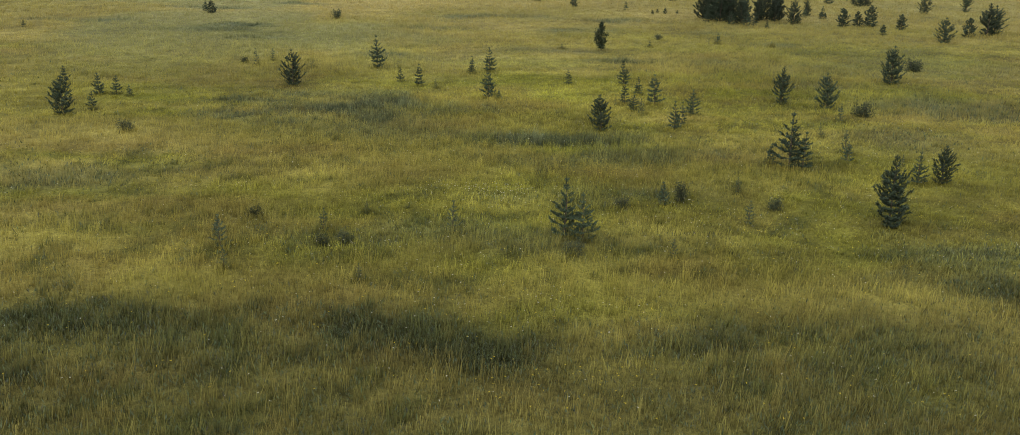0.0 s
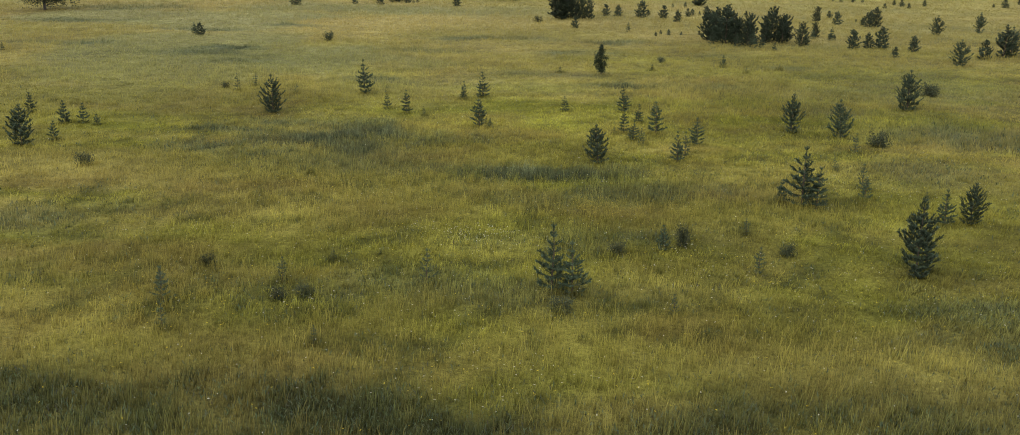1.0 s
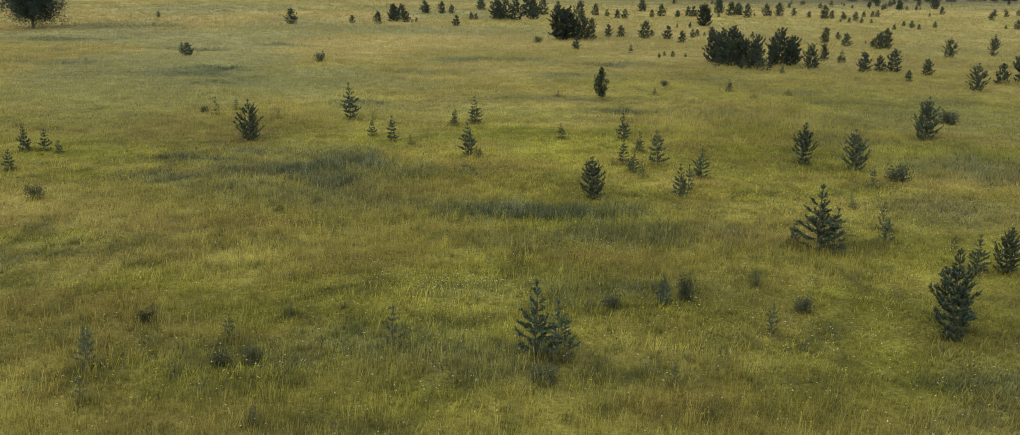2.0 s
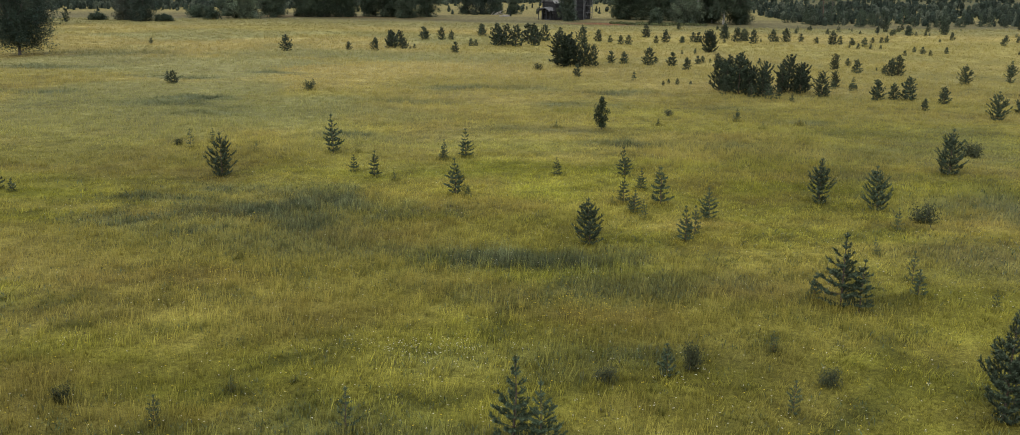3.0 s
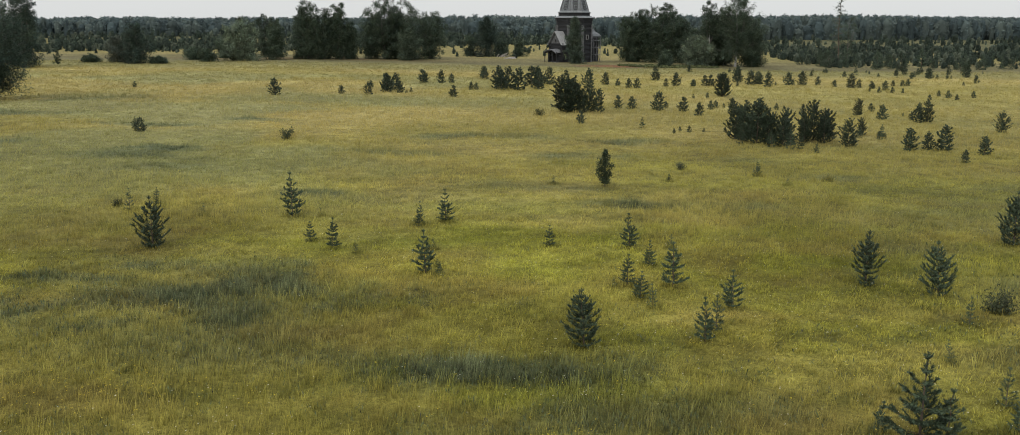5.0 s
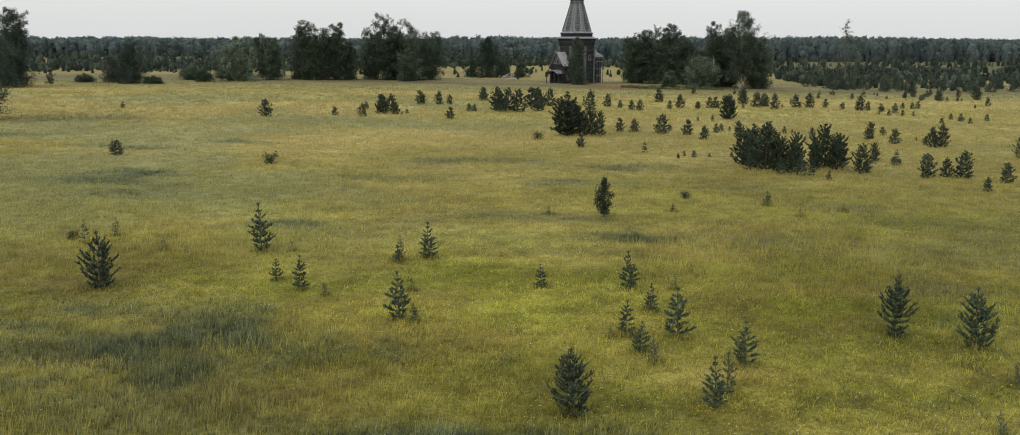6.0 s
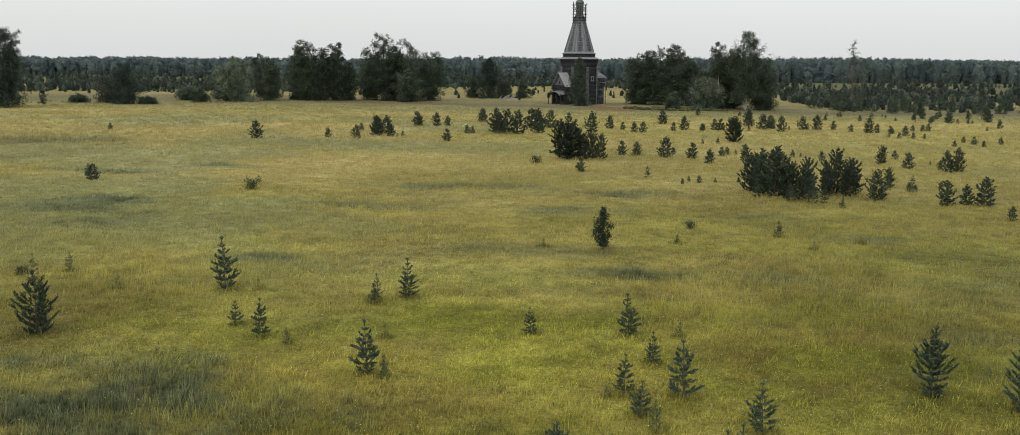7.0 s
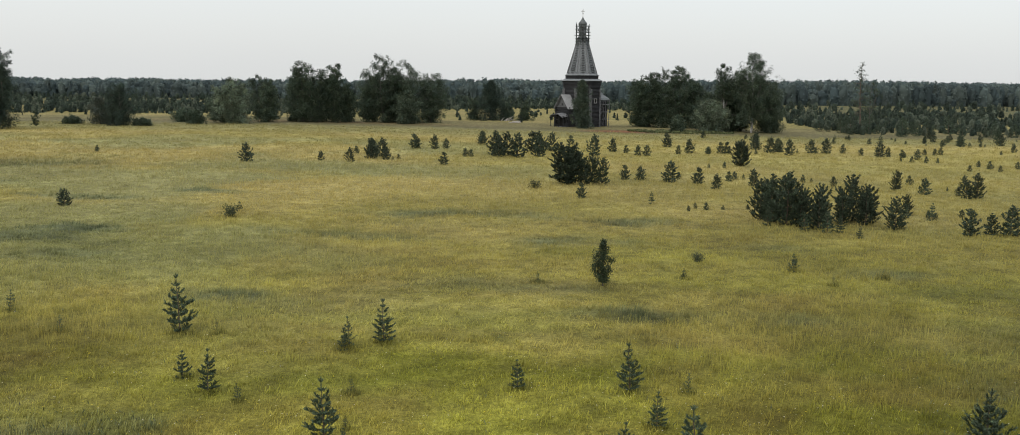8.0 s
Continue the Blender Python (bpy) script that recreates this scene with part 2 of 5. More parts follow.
def wet(x, y):
    """How much of the sedge bed grows at a place, 0 to 1."""
    x, y = np.asarray(x, dtype=float), np.asarray(y, dtype=float)
    out = np.zeros(np.broadcast(x, y).shape)
    ragged = (F_EDGE(x * 0.7, y) - 0.5) * 1.7 + (F_FINE(x, y) - 0.5) * 0.9
    ragged = ragged * np.where(y < 34, 1.35, 1.0)
    for cx, cy, rx, ry, k in HOLLOWS:
        r = np.sqrt(((x - cx) / rx) ** 2 + ((y - cy) / ry) ** 2)
        out = np.maximum(out, k * np.clip((1.1 - r + ragged) / 1.0, 0, 1))
    # the damp ground under the start of the flight
    out = np.maximum(out, np.clip((32.5 - y) / 8, 0, 1) * np.clip(0.05 + 0.85 * F_EDGE(x + 9, y * 1.3), 0, 0.65))
    return out


def herbs(x, y):
    """Single small clumps of broad-leaved herbs in the grass, 0 to 1."""
    return np.clip((F_FINE(np.asarray(x) * 1.5, np.asarray(y) * 1.1 + 40) - 0.55) / 0.14, 0, 1) * np.clip((F_GREEN(x + 70, y) - 0.34) / 0.2, 0.2, 1) * np.clip((120 - np.asarray(y)) / 60, 0.25, 1)


def lerp(a, b, t):
    return np.asarray(a) * (1 - t[:, None]) + np.asarray(b) * t[:, None]


STRAW, LUSH = (0.420, 0.345, 0.102), (0.222, 0.226, 0.028)

# short flowery turf between the stretches of tall hay grass: x, y, half widths, how much
TURFS = ((12.0, 72.0, 24.0, 9.0, 1.0), (-2.0, 41.0, 13.0, 6.0, 0.8), (20.0, 50.0, 7.0, 4.5, 0.7), (-8.0, 77.0, 9.0, 5.0, 0.6), (36.0, 92.0, 14.0, 9.0, 0.7), (-25.0, 66.0, 8.0, 6.0, 0.5),
         (14.0, 104.0, 12.0, 4.0, 0.5), (9.0, 57.0, 9.0, 3.0, 0.35))


def turf(x, y):
    """How much of the ground is short turf rather than tall hay grass, 0 to 1."""
    x, y = np.asarray(x, dtype=float), np.asarray(y, dtype=float)
    out = 0.9 * np.clip((F_GREEN(x * 0.5 + 11, y) - 0.56) / 0.16, 0, 1) * np.clip((130 - y) / 60, 0, 1)
    ragged = (F_EDGE(x * 0.4, y * 0.8) - 0.5) * 1.3 + (F_FINE(x * 0.7, y) - 0.5) * 0.5
    for cx, cy, rx, ry, k in TURFS:
        r = np.sqrt(((x - cx) / rx) ** 2 + ((y - cy) / ry) ** 2)
        out = np.maximum(out, k * np.clip((1.15 - r + ragged) / 0.7, 0, 1))
    return out


def plant_tint(x, y):
    """Colour of the standing grass at a place."""
    x, y = np.asarray(x, dtype=float), np.asarray(y, dtype=float)
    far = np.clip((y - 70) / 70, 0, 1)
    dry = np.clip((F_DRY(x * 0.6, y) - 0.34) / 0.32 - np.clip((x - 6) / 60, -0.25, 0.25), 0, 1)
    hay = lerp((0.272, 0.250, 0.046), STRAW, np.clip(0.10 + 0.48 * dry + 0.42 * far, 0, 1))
    fresh = lerp(LUSH, (0.300, 0.284, 0.046), np.clip((F_GREEN(x, y) - 0.3) / 0.4, 0, 1))
    base = lerp(hay, fresh, turf(x, y) * (1 - 0.5 * far))
    rough = 1 - 0.72 * far
    base = base * (1 + rough * 0.85 * (F_FINE(x, y) - 0.5))[:, None] * (1 + rough * 0.85 * (F_EDGE(x * 0.6, y * 1.1 + 90) - 0.5))[:, None]
    brown = np.clip((F_BROWN(x * 0.6, y) - 0.52) / 0.16, 0, 1) * 0.40 * (1 - 0.8 * far)
    base = lerp(base, np.array((0.256, 0.186, 0.054)), brown)
    # greyer green drifts over the far left, duller mown band before the trees
    grey = np.clip((F_DRY(x * 0.7 + 200, y * 0.9) - 0.50) / 0.14, 0, 1) * np.clip((y - 66) / 30, 0, 1) * np.clip((24 - x) / 40, 0.25, 1) * np.clip((260 - y) / 60, 0, 1) * 0.7
    base = lerp(base, np.array((0.282, 0.282, 0.104)), grey)
    # haze painted into the tint: bluer and greyer with distance, then dimmed
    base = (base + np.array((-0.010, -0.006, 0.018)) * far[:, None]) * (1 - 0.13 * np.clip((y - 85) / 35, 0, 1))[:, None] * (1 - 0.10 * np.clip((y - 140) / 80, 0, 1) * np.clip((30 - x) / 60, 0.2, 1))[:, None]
    # lighter stretches where the hay stands thick
    for cx, cy, rx, ry, k in ((-4.0, 67.0, 13.0, 5.0, 0.24), (-14.0, 88.0, 26.0, 10.0, 0.18), (-30.0, 125.0, 40.0, 36.0, 0.14), (12.0, 58.0, 9.0, 3.0, 0.12), (1.0, 74.0, 15.0, 16.0, 0.10), (9.0, 100.0, 16.0, 9.0, 0.12),
                              # darkening rows; the first puts lens falloff into the grass colour
                              (15.0, 38.0, 12.0, 8.0, -0.17), (-12.0, 72.0, 10.0, 7.0, -0.10)):
        base = base * (1 + k * np.clip(1.5 - 1.3 * np.hypot((x - cx) / rx, (y - cy) / ry), 0, 1))[:, None]
    band = np.clip((y - 236) / 16, 0, 1) * np.clip((300 - y) / 16, 0, 1) * 0.7
    base = lerp(base, np.array((0.190, 0.186, 0.080)), band)
    hb = herbs(x, y) * (0.55 + 0.25 * np.clip((60 - y) / 20, 0, 1))
    base = lerp(base, np.array((0.092, 0.100, 0.022)), hb)
    w = np.clip(wet(x, y) * (1 + 0.7 * np.clip((y - 80) / 25, 0, 1)), 0, 0.95)
    olive = np.clip((40 - y) / 8, 0, 1)
    # pale grey-green sedge with dark gaps between the tussocks
    gaps = np.clip((F_EDGE(x * 1.1 + 31, y * 1.3) - 0.46) / 0.16 + 0.9 * np.clip(w - 0.5, 0, 1), 0, 1) * np.clip(0.55 + 1.6 * (F_FINE(x * 1.3 + 7, y) - 0.35), 0.2, 1)
    pale, dark = lerp((0.168, 0.188, 0.094), (0.098, 0.110, 0.036), olive), lerp((0.066, 0.082, 0.042), (0.048, 0.058, 0.022), olive)
    damp = lerp(pale, dark, gaps)
    return lerp(base, damp, w)


# ---------------------------------------------------------------- ground
def spaced(dense_from, dense_to, step, far, grow=1.35):
    mid = list(np.arange(dense_from, dense_to + 0.01, step))
    lo, hi, s = [], [], step
    a, b = dense_from, dense_to
    while b < far:
        s *= grow
        a, b = a - s, b + s
        lo.append(a)
        hi.append(b)
    return np.array(lo[::-1] + mid + hi)


def build_ground():
    xs = spaced(-66, 66, 1.3, 4600)
    ys = np.concatenate([np.arange(-20, 14, 4.0), np.arange(14, 150, 1.3), np.arange(150, 420, 4.0)])
    s, far, tail, head = 4.0, ys[-1], [], []
    while far < 4700:
        s *= 1.3
        far += s
        tail.append(far)
    s, near = 4.0, -20.0
    while near > -4300:
        s *= 1.5
        near -= s
        head.append(near)
    ys = np.concatenate([head[::-1], ys, tail])
    X, Y = np.meshgrid(xs, ys)
    X, Y = X.ravel(), Y.ravel()
    nx, ny = len(xs), len(ys)
    i, j = np.meshgrid(np.arange(nx - 1), np.arange(ny - 1))
    a = (j * nx + i).ravel()
    tris = np.concatenate([np.stack([a, a + 1, a + nx + 1], 1), np.stack([a, a + nx + 1, a + nx], 1)])
    tint = plant_tint(X, Y)
    strip = np.clip(1.3 - np.abs(Y - 280 - 6 * (X < 0)) / 9, 0, 1)[:, None] * np.where(X > 22, 0.8, 0.7)[:, None]
    tint = tint * (1 - strip) + np.array((0.10, 0.10, 0.04)) * strip
    # open turf beyond is short and dull
    back = (np.clip((Y - 262) / 14, 0, 1) * np.clip(1 - (Y - 312) / 30, 0.55, 1))[:, None]
    tint = tint * (1 - 0.8 * back) + np.array((0.138, 0.124, 0.064)) * 0.8 * back
    # bare reddish earth and darker mown strip round the old building
    soil = np.clip(1.5 - np.hypot((X - 20) / 8, (Y - 279) / 5), 0, 1)[:, None] * 0.9
    tint = tint * (1 - soil) + np.array((0.20, 0.085, 0.045)) * soil
    soil2 = np.clip(1.3 - np.hypot((X + 62) / 48, (Y - 291 - 5 * (F_GREEN(X / 3, Y) - 0.5)) / 8), 0, 1)[:, None] * 0.6
    tint = tint * (1 - soil2) + np.array((0.15, 0.10, 0.05)) * soil2
    # rough heath under the young wood
    heath = np.clip((Y - np.where(X > 60, 385, 470)) / 70, 0, 0.8)[:, None]
    tint = tint * (1 - heath) + np.array((0.085, 0.088, 0.045)) * heath
    # shade between the stems put into the ground tint, less of it far off
    far_lift = np.clip((Y - 85) / 110, 0, 1)[:, None]
    me = mesh_from("ground", np.stack([X, Y, rise(X, Y)], 1), tris, tint * (0.37 + 0.28 * far_lift), True)
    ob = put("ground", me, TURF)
    tagged(ob, "wide flat meadow floor of matted yellow-green turf", "ground", "", "structure")


build_ground()


# ---------------------------------------------------------------- grass
def scatter_places(rng, n, y0, y1, nearest=27.0, power=1.7):
    """Places on the meadow, thinning out with the distance from the flown strip."""
    xs, ys, ds = [], [], []
    have = 0
    while have < n:
        y = rng.uniform(y0, y1, 400000)
        x = rng.uniform(-1, 1, 400000) * (0.54 * y1 + 6)
        keep = np.abs(x - 2) < 0.55 * y + 5
        d = np.maximum(np.maximum(nearest, y - 38), np.abs(x - 3) / 0.53)
        keep &= rng.random(400000) < (nearest / d) ** power
        xs.append(x[keep])
        ys.append(y[keep])
        ds.append(d[keep])
        have += keep.sum()
    return np.concatenate(xs)[:n], np.concatenate(ys)[:n], np.concatenate(ds)[:n]


def build_grass(skirts, n=720000):
    """Tufts of blades and flowering stems: short leafy turf, tall hay grass, broad sedge in the hollows."""
    rng = np.random.default_rng(5)
    per = 9
    tx, ty, td = scatter_places(rng, n // per, 16, 270)
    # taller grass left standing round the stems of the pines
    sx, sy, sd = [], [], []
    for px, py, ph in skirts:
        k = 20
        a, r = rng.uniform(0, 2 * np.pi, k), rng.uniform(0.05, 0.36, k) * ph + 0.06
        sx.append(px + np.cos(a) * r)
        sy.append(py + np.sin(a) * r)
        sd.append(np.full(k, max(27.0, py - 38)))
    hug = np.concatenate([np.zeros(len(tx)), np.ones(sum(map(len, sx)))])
    tx, ty, td = np.concatenate([tx] + sx), np.concatenate([ty] + sy), np.concatenate([td] + sd)
    n = len(tx) * per
    spread = np.repeat(0.11 * (td / 27) ** 0.5, per)
    x = np.repeat(tx, per) + rng.normal(0, 1, n) * spread
    y = np.repeat(ty, per) + rng.normal(0, 1, n) * spread
    d = np.repeat(td, per)
    hug = np.repeat(hug, per)
    calm = np.clip((27.0 / d) ** 1.3, 0.10, 1)
    tuft = 1 + (np.repeat(rng.uniform(0.5, 1.5, len(tx)), per) - 1) * calm
    w = np.clip(wet(x, y), 0, 1)
    short = turf(x, y) * (1 - w)
    fore = np.clip((34 - y) / 5, 0, 1)
    tall = np.clip(0.35 + 0.65 * (F_DRY(x + 30, y * 1.6) - 0.40) / 0.25 + 0.5 * w + 0.5 * fore - 0.75 * short + 0.35 * hug, 0, 1)
    h = rng.uniform(0.10, 0.30, n) * (0.55 + 0.75 * tall) * (0.45 + 1.1 * F_FINE(x + 50, y)) * tuft
    stem = rng.random(n) < (0.03 + 0.20 * tall) * np.clip(1 - 0.85 * w + 0.45 * fore, 0.12, 1)
    h = np.where(stem, 0.12 + h * 0.9 + 0.16 * tall * rng.random(n), h * (1 + 0.5 * w))
    width = np.where(stem, 0.010, 0.018 + 0.011 * (1 - tall) + 0.011 * w) * (d / 27.0) ** 0.85 * rng.uniform(0.6, 1.4, n)
    az = rng.uniform(0, 2 * np.pi, n)
    lean_az = rng.normal(0.6, 1.3, n)
    lean = rng.uniform(0.05, 0.5, n) * h * np.where(stem, 1.0, 2.2 - 1.2 * tall)
    z = rise(x, y)
    top = np.stack([x + np.cos(lean_az) * lean, y + np.sin(lean_az) * lean, z + h], 1)
    low = np.stack([x, y, z - 0.02], 1)
    side = np.stack([np.cos(az) * width / 2, np.sin(az) * width / 2, np.zeros(n)], 1)
    s3 = stem[:, None]
    # leaf blades are broad at the foot, flowering stems broad at the head
    V = np.empty((n, 3, 3), dtype=np.float32)
    V[:, 0] = np.where(s3, top - side, low - side)
    V[:, 1] = np.where(s3, top + side, low + side)
    V[:, 2] = np.where(s3, low, top)
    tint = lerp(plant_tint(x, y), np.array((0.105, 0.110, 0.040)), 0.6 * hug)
    tint = tint * (1 + (rng.uniform(0.72, 1.32, n) * (0.55 + 0.45 * tuft) - 1) * calm * (1 + 0.5 * short + 0.9 * w))[:, None]
    straw = np.array((0.385, 0.305, 0.086)) * (1 + rng.uniform(-0.25, 0.3, n) * calm)[:, None]
    straw = lerp(straw, np.array((0.300, 0.222, 0.072)), fore)
    head = lerp(tint, straw, (0.42 - 0.06 * calm) * np.clip(1 - 0.8 * w, 0.1, 1) * (1 - 0.5 * short))
    C = np.empty((n, 3, 3), dtype=np.float32)
    # blade feet darkened, tips lightened: shade deep in the grass put into colour
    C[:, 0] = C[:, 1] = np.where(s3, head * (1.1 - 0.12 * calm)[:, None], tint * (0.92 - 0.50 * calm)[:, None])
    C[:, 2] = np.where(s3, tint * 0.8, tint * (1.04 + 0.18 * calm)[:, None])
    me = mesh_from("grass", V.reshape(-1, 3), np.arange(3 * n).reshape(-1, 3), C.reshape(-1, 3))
    tagged(put("grass", me, GRASS), "tall uncut meadow grass, green and painted shade-dark below with straw-coloured tips", "grass", "", "stuff")


def build_weeds(n=60000):
    """Broad dark leaves of the sedge beds."""
    rng = np.random.default_rng(6)
    x, y, d = scatter_places(rng, n * 9, 18, 140)
    keep = rng.random(len(x)) < (wet(x, y) ** 1.3 + 0.22 * herbs(x, y)) * np.clip((84 - y) / 26, 0, 1)
    x, y, d = x[keep][:n], y[keep][:n], d[keep][:n]
    n = len(x)
    z = rise(x, y) + rng.uniform(-0.02, 0.16, n)
    size = rng.uniform(0.07, 0.24, n) * (d / 27) ** 0.5
    a = rng.uniform(0, 2 * np.pi, n)
    up = rng.uniform(0.3, 2.2, n)
    p = np.stack([x, y, z], 1)
    u = np.stack([np.cos(a), np.sin(a), up], 1)
    u *= (size / np.linalg.norm(u, axis=1))[:, None]
    v = np.stack([-np.sin(a), np.cos(a), rng.uniform(-0.3, 0.3, n)], 1) * (rng.uniform(0.008, 0.02, n) * (d / 27) ** 0.8)[:, None]
    V = np.stack([p, p + u * 0.5 + v, p + u, p + u * 0.5 - v], 1)
    q = np.arange(n)[:, None] * 4
    T = np.concatenate([q + np.array([[0, 1, 2]]), q + np.array([[0, 2, 3]])])
    c = np.array((0.058, 0.072, 0.036)) * rng.uniform(0.55, 1.7, (n, 1)) + rng.uniform(-0.006, 0.012, (n, 3))
    C = np.repeat(np.clip(c, 0.01, 1), 4, axis=0)
    me = mesh_from("weeds", V.reshape(-1, 3), T, C)
    tagged(put("weeds", me, WEED), "dark green sedge and meadowsweet leaves in damp hollows", "weeds", "", "stuff")


def build_flowers(name, tone, label, clumps, seed, loose, size):
    """Small flower heads, four petals each, on the tops of the grass."""
    rng = np.random.default_rng(seed)
    xs, ys = [], []
    for cx, cy, rx, ry, k in clumps:
        xs.append(rng.normal(cx, rx, k))
        ys.append(rng.normal(cy, ry, k))
    lx, ly, _ = scatter_places(rng, loose, 22, 95)
    keep = rng.random(len(lx)) < 0.15 + 0.85 * turf(lx, ly)
    x, y = np.concatenate(xs + [lx[keep]]), np.concatenate(ys + [ly[keep]])
    n = len(x)
    z = rise(x, y) + rng.uniform(0.24, 0.46, n)
    V, C = [], []
    for k in range(4):
        a = k * np.pi / 2 + rng.uniform(0, 1.5, n)
        s = rng.uniform(0.6, 1.2, n) * size
        p = np.stack([x, y, z], 1)
        u = np.stack([np.cos(a), np.sin(a), rng.uniform(-0.2, 0.5, n)], 1) * s[:, None]
        v = np.stack([-np.sin(a), np.cos(a), rng.uniform(-0.2, 0.2, n)], 1) * (s * 0.45)[:, None]
        V.append(np.stack([p, p + u + v, p + u - v], 1))
        C.append(np.repeat(np.asarray(tone)[None] * rng.uniform(0.7, 1.1, (n, 1)), 3, axis=0))
    V = np.concatenate(V).reshape(-1, 3)
    me = mesh_from(name, V, np.arange(len(V)).reshape(-1, 3), np.concatenate(C))
    tagged(put(name, me, PETAL), label, "wildflowers", "", "stuff")


# ---------------------------------------------------------------- pines of the meadow
def pine_thing(seed, height, whorls, spread, density, needle, name="pine_sapling", slim=0.07, light=1.0, twigs=4, first=0.10, ovate=0.2, inner=0.2, rising=0.30, wood=True, arms=(4, 5, 5, 6), blunt=0.95):
    """A young pine: trunk with a leader, close or open whorls of branches turned up at the tips, needle brushes along every shoot."""
    rnd = random.Random(seed)
    root = new(name)
    trunk, limbs = Soup(), Soup()
    bend = [Vector((rnd.uniform(-0.025, 0.025) * height * k / 5, rnd.uniform(-0.025, 0.025) * height * k / 5, height * k / 5)) for k in range(6)]
    bend[0] = Vector((0, 0, -0.1))
    trunk.tube(bend, [height * (0.016 * (1 - k / 5.4)) for k in range(6)], 6)

    def on_trunk(f):
        k = min(4, int(f * 5))
        return bend[k].lerp(bend[k + 1], f * 5 - k)

    V, C = [], []

    def shoot(a, b, size=1.0):
        d = b - a
        ln = d.normalized()
        u = ln.orthogonal().normalized()
        w = ln.cross(u)
        tuft = rnd.uniform(0.8, 1.25) * light
        for _ in range(max(3, int(density * d.length))):
            f = rnd.random() ** 0.75
            ang = rnd.uniform(0, 6.283)
            side = u * math.cos(ang) + w * math.sin(ang)
            p = a + d * f
            tip = p + (side * rnd.uniform(0.5, 0.95) + ln * rnd.uniform(0.35, 1.0)) * needle * size * rnd.uniform(0.7, 1.15)
            wd = ln.cross(side) * needle * slim
            V.extend((p - wd, p + wd, tip))
            s = rnd.uniform(0.75, 1.3) * tuft
            young = 0.5 * f
            c = (s * (0.033 + 0.016 * young), s * (0.047 + 0.022 * young), s * (0.029 + 0.008 * young))
            C.extend((c, c, c))

    for k in range(whorls):
        f = first + (0.93 - first) * (k + rnd.uniform(-0.12, 0.12)) / whorls
        f = min(0.93, max(0.03, f))
        up = (f - first) / (1 - first)
        p = on_trunk(f)
        reach = spread * height * max(0.05, 1 - up) ** blunt * (1 - ovate + ovate * min(1, max(0, up) / 0.25)) * rnd.uniform(0.85, 1.12)
        lift = rising + 0.55 * max(0, up - 0.15)
        n_b = rnd.choice(arms)
        a0 = rnd.uniform(0, 6.28)
        for b in range(n_b):
            if rnd.random() < 0.10:
                continue
            a = a0 + b * 6.283 / n_b + rnd.uniform(-0.3, 0.3)
            out = Vector((math.cos(a), math.sin(a), 0))
            r = reach * rnd.uniform(0.6, 1.15)
            mid = p + out * r * 0.60 + Vector((0, 0, r * 0.60 * lift * rnd.uniform(0.5, 0.9)))
            end = mid + out * r * 0.40 + Vector((0, 0, r * (lift * 0.55 + 0.13) * rnd.uniform(0.6, 1.6)))
            if wood:
                limbs.tube([p, mid, end], [0.0055 * height * (1 - f * 0.7), 0.0035 * height * (1 - f * 0.7), 0.001 * height], 3)
            shoot(p.lerp(mid, inner), mid, 0.85)
            shoot(mid, end)
            for q in range(twigs if r > 0.12 * height else 2):
                g = rnd.uniform(0.30, 0.95)
                c = p.lerp(mid, g / 0.6) if g < 0.6 else mid.lerp(end, (g - 0.6) / 0.4)
                turn = (1 if q % 2 else -1) * rnd.uniform(0.45, 1.0)
                o2 = Vector((math.cos(a + turn), math.sin(a + turn), rnd.uniform(0.15, 0.5) + lift))
                shoot(c, c + o2.normalized() * r * rnd.uniform(0.28, 0.46) * (1.15 - 0.5 * g))
    top = on_trunk(0.999)
    shoot(on_trunk(0.74), top, 0.9)
    for b in range(5):
        a = b * 1.257 + rnd.uniform(-0.3, 0.3)
        c = on_trunk(0.93)
        shoot(c, c + Vector((math.cos(a), math.sin(a), 1.3)) * height * 0.036)
    put("trunk", trunk.mesh("pine_trunk"), PINE_BARK, root)
    if wood:
        tagged(put("branchwork", limbs.mesh("pine_branches"), PINE_BARK, root), kind="stuff")
    me = mesh_from("pine_needles", [tuple(p) for p in V], np.arange(len(V)).reshape(-1, 3), C)
    tagged(put("foliage", me, NEEDLE, root), kind="stuff")
    return root


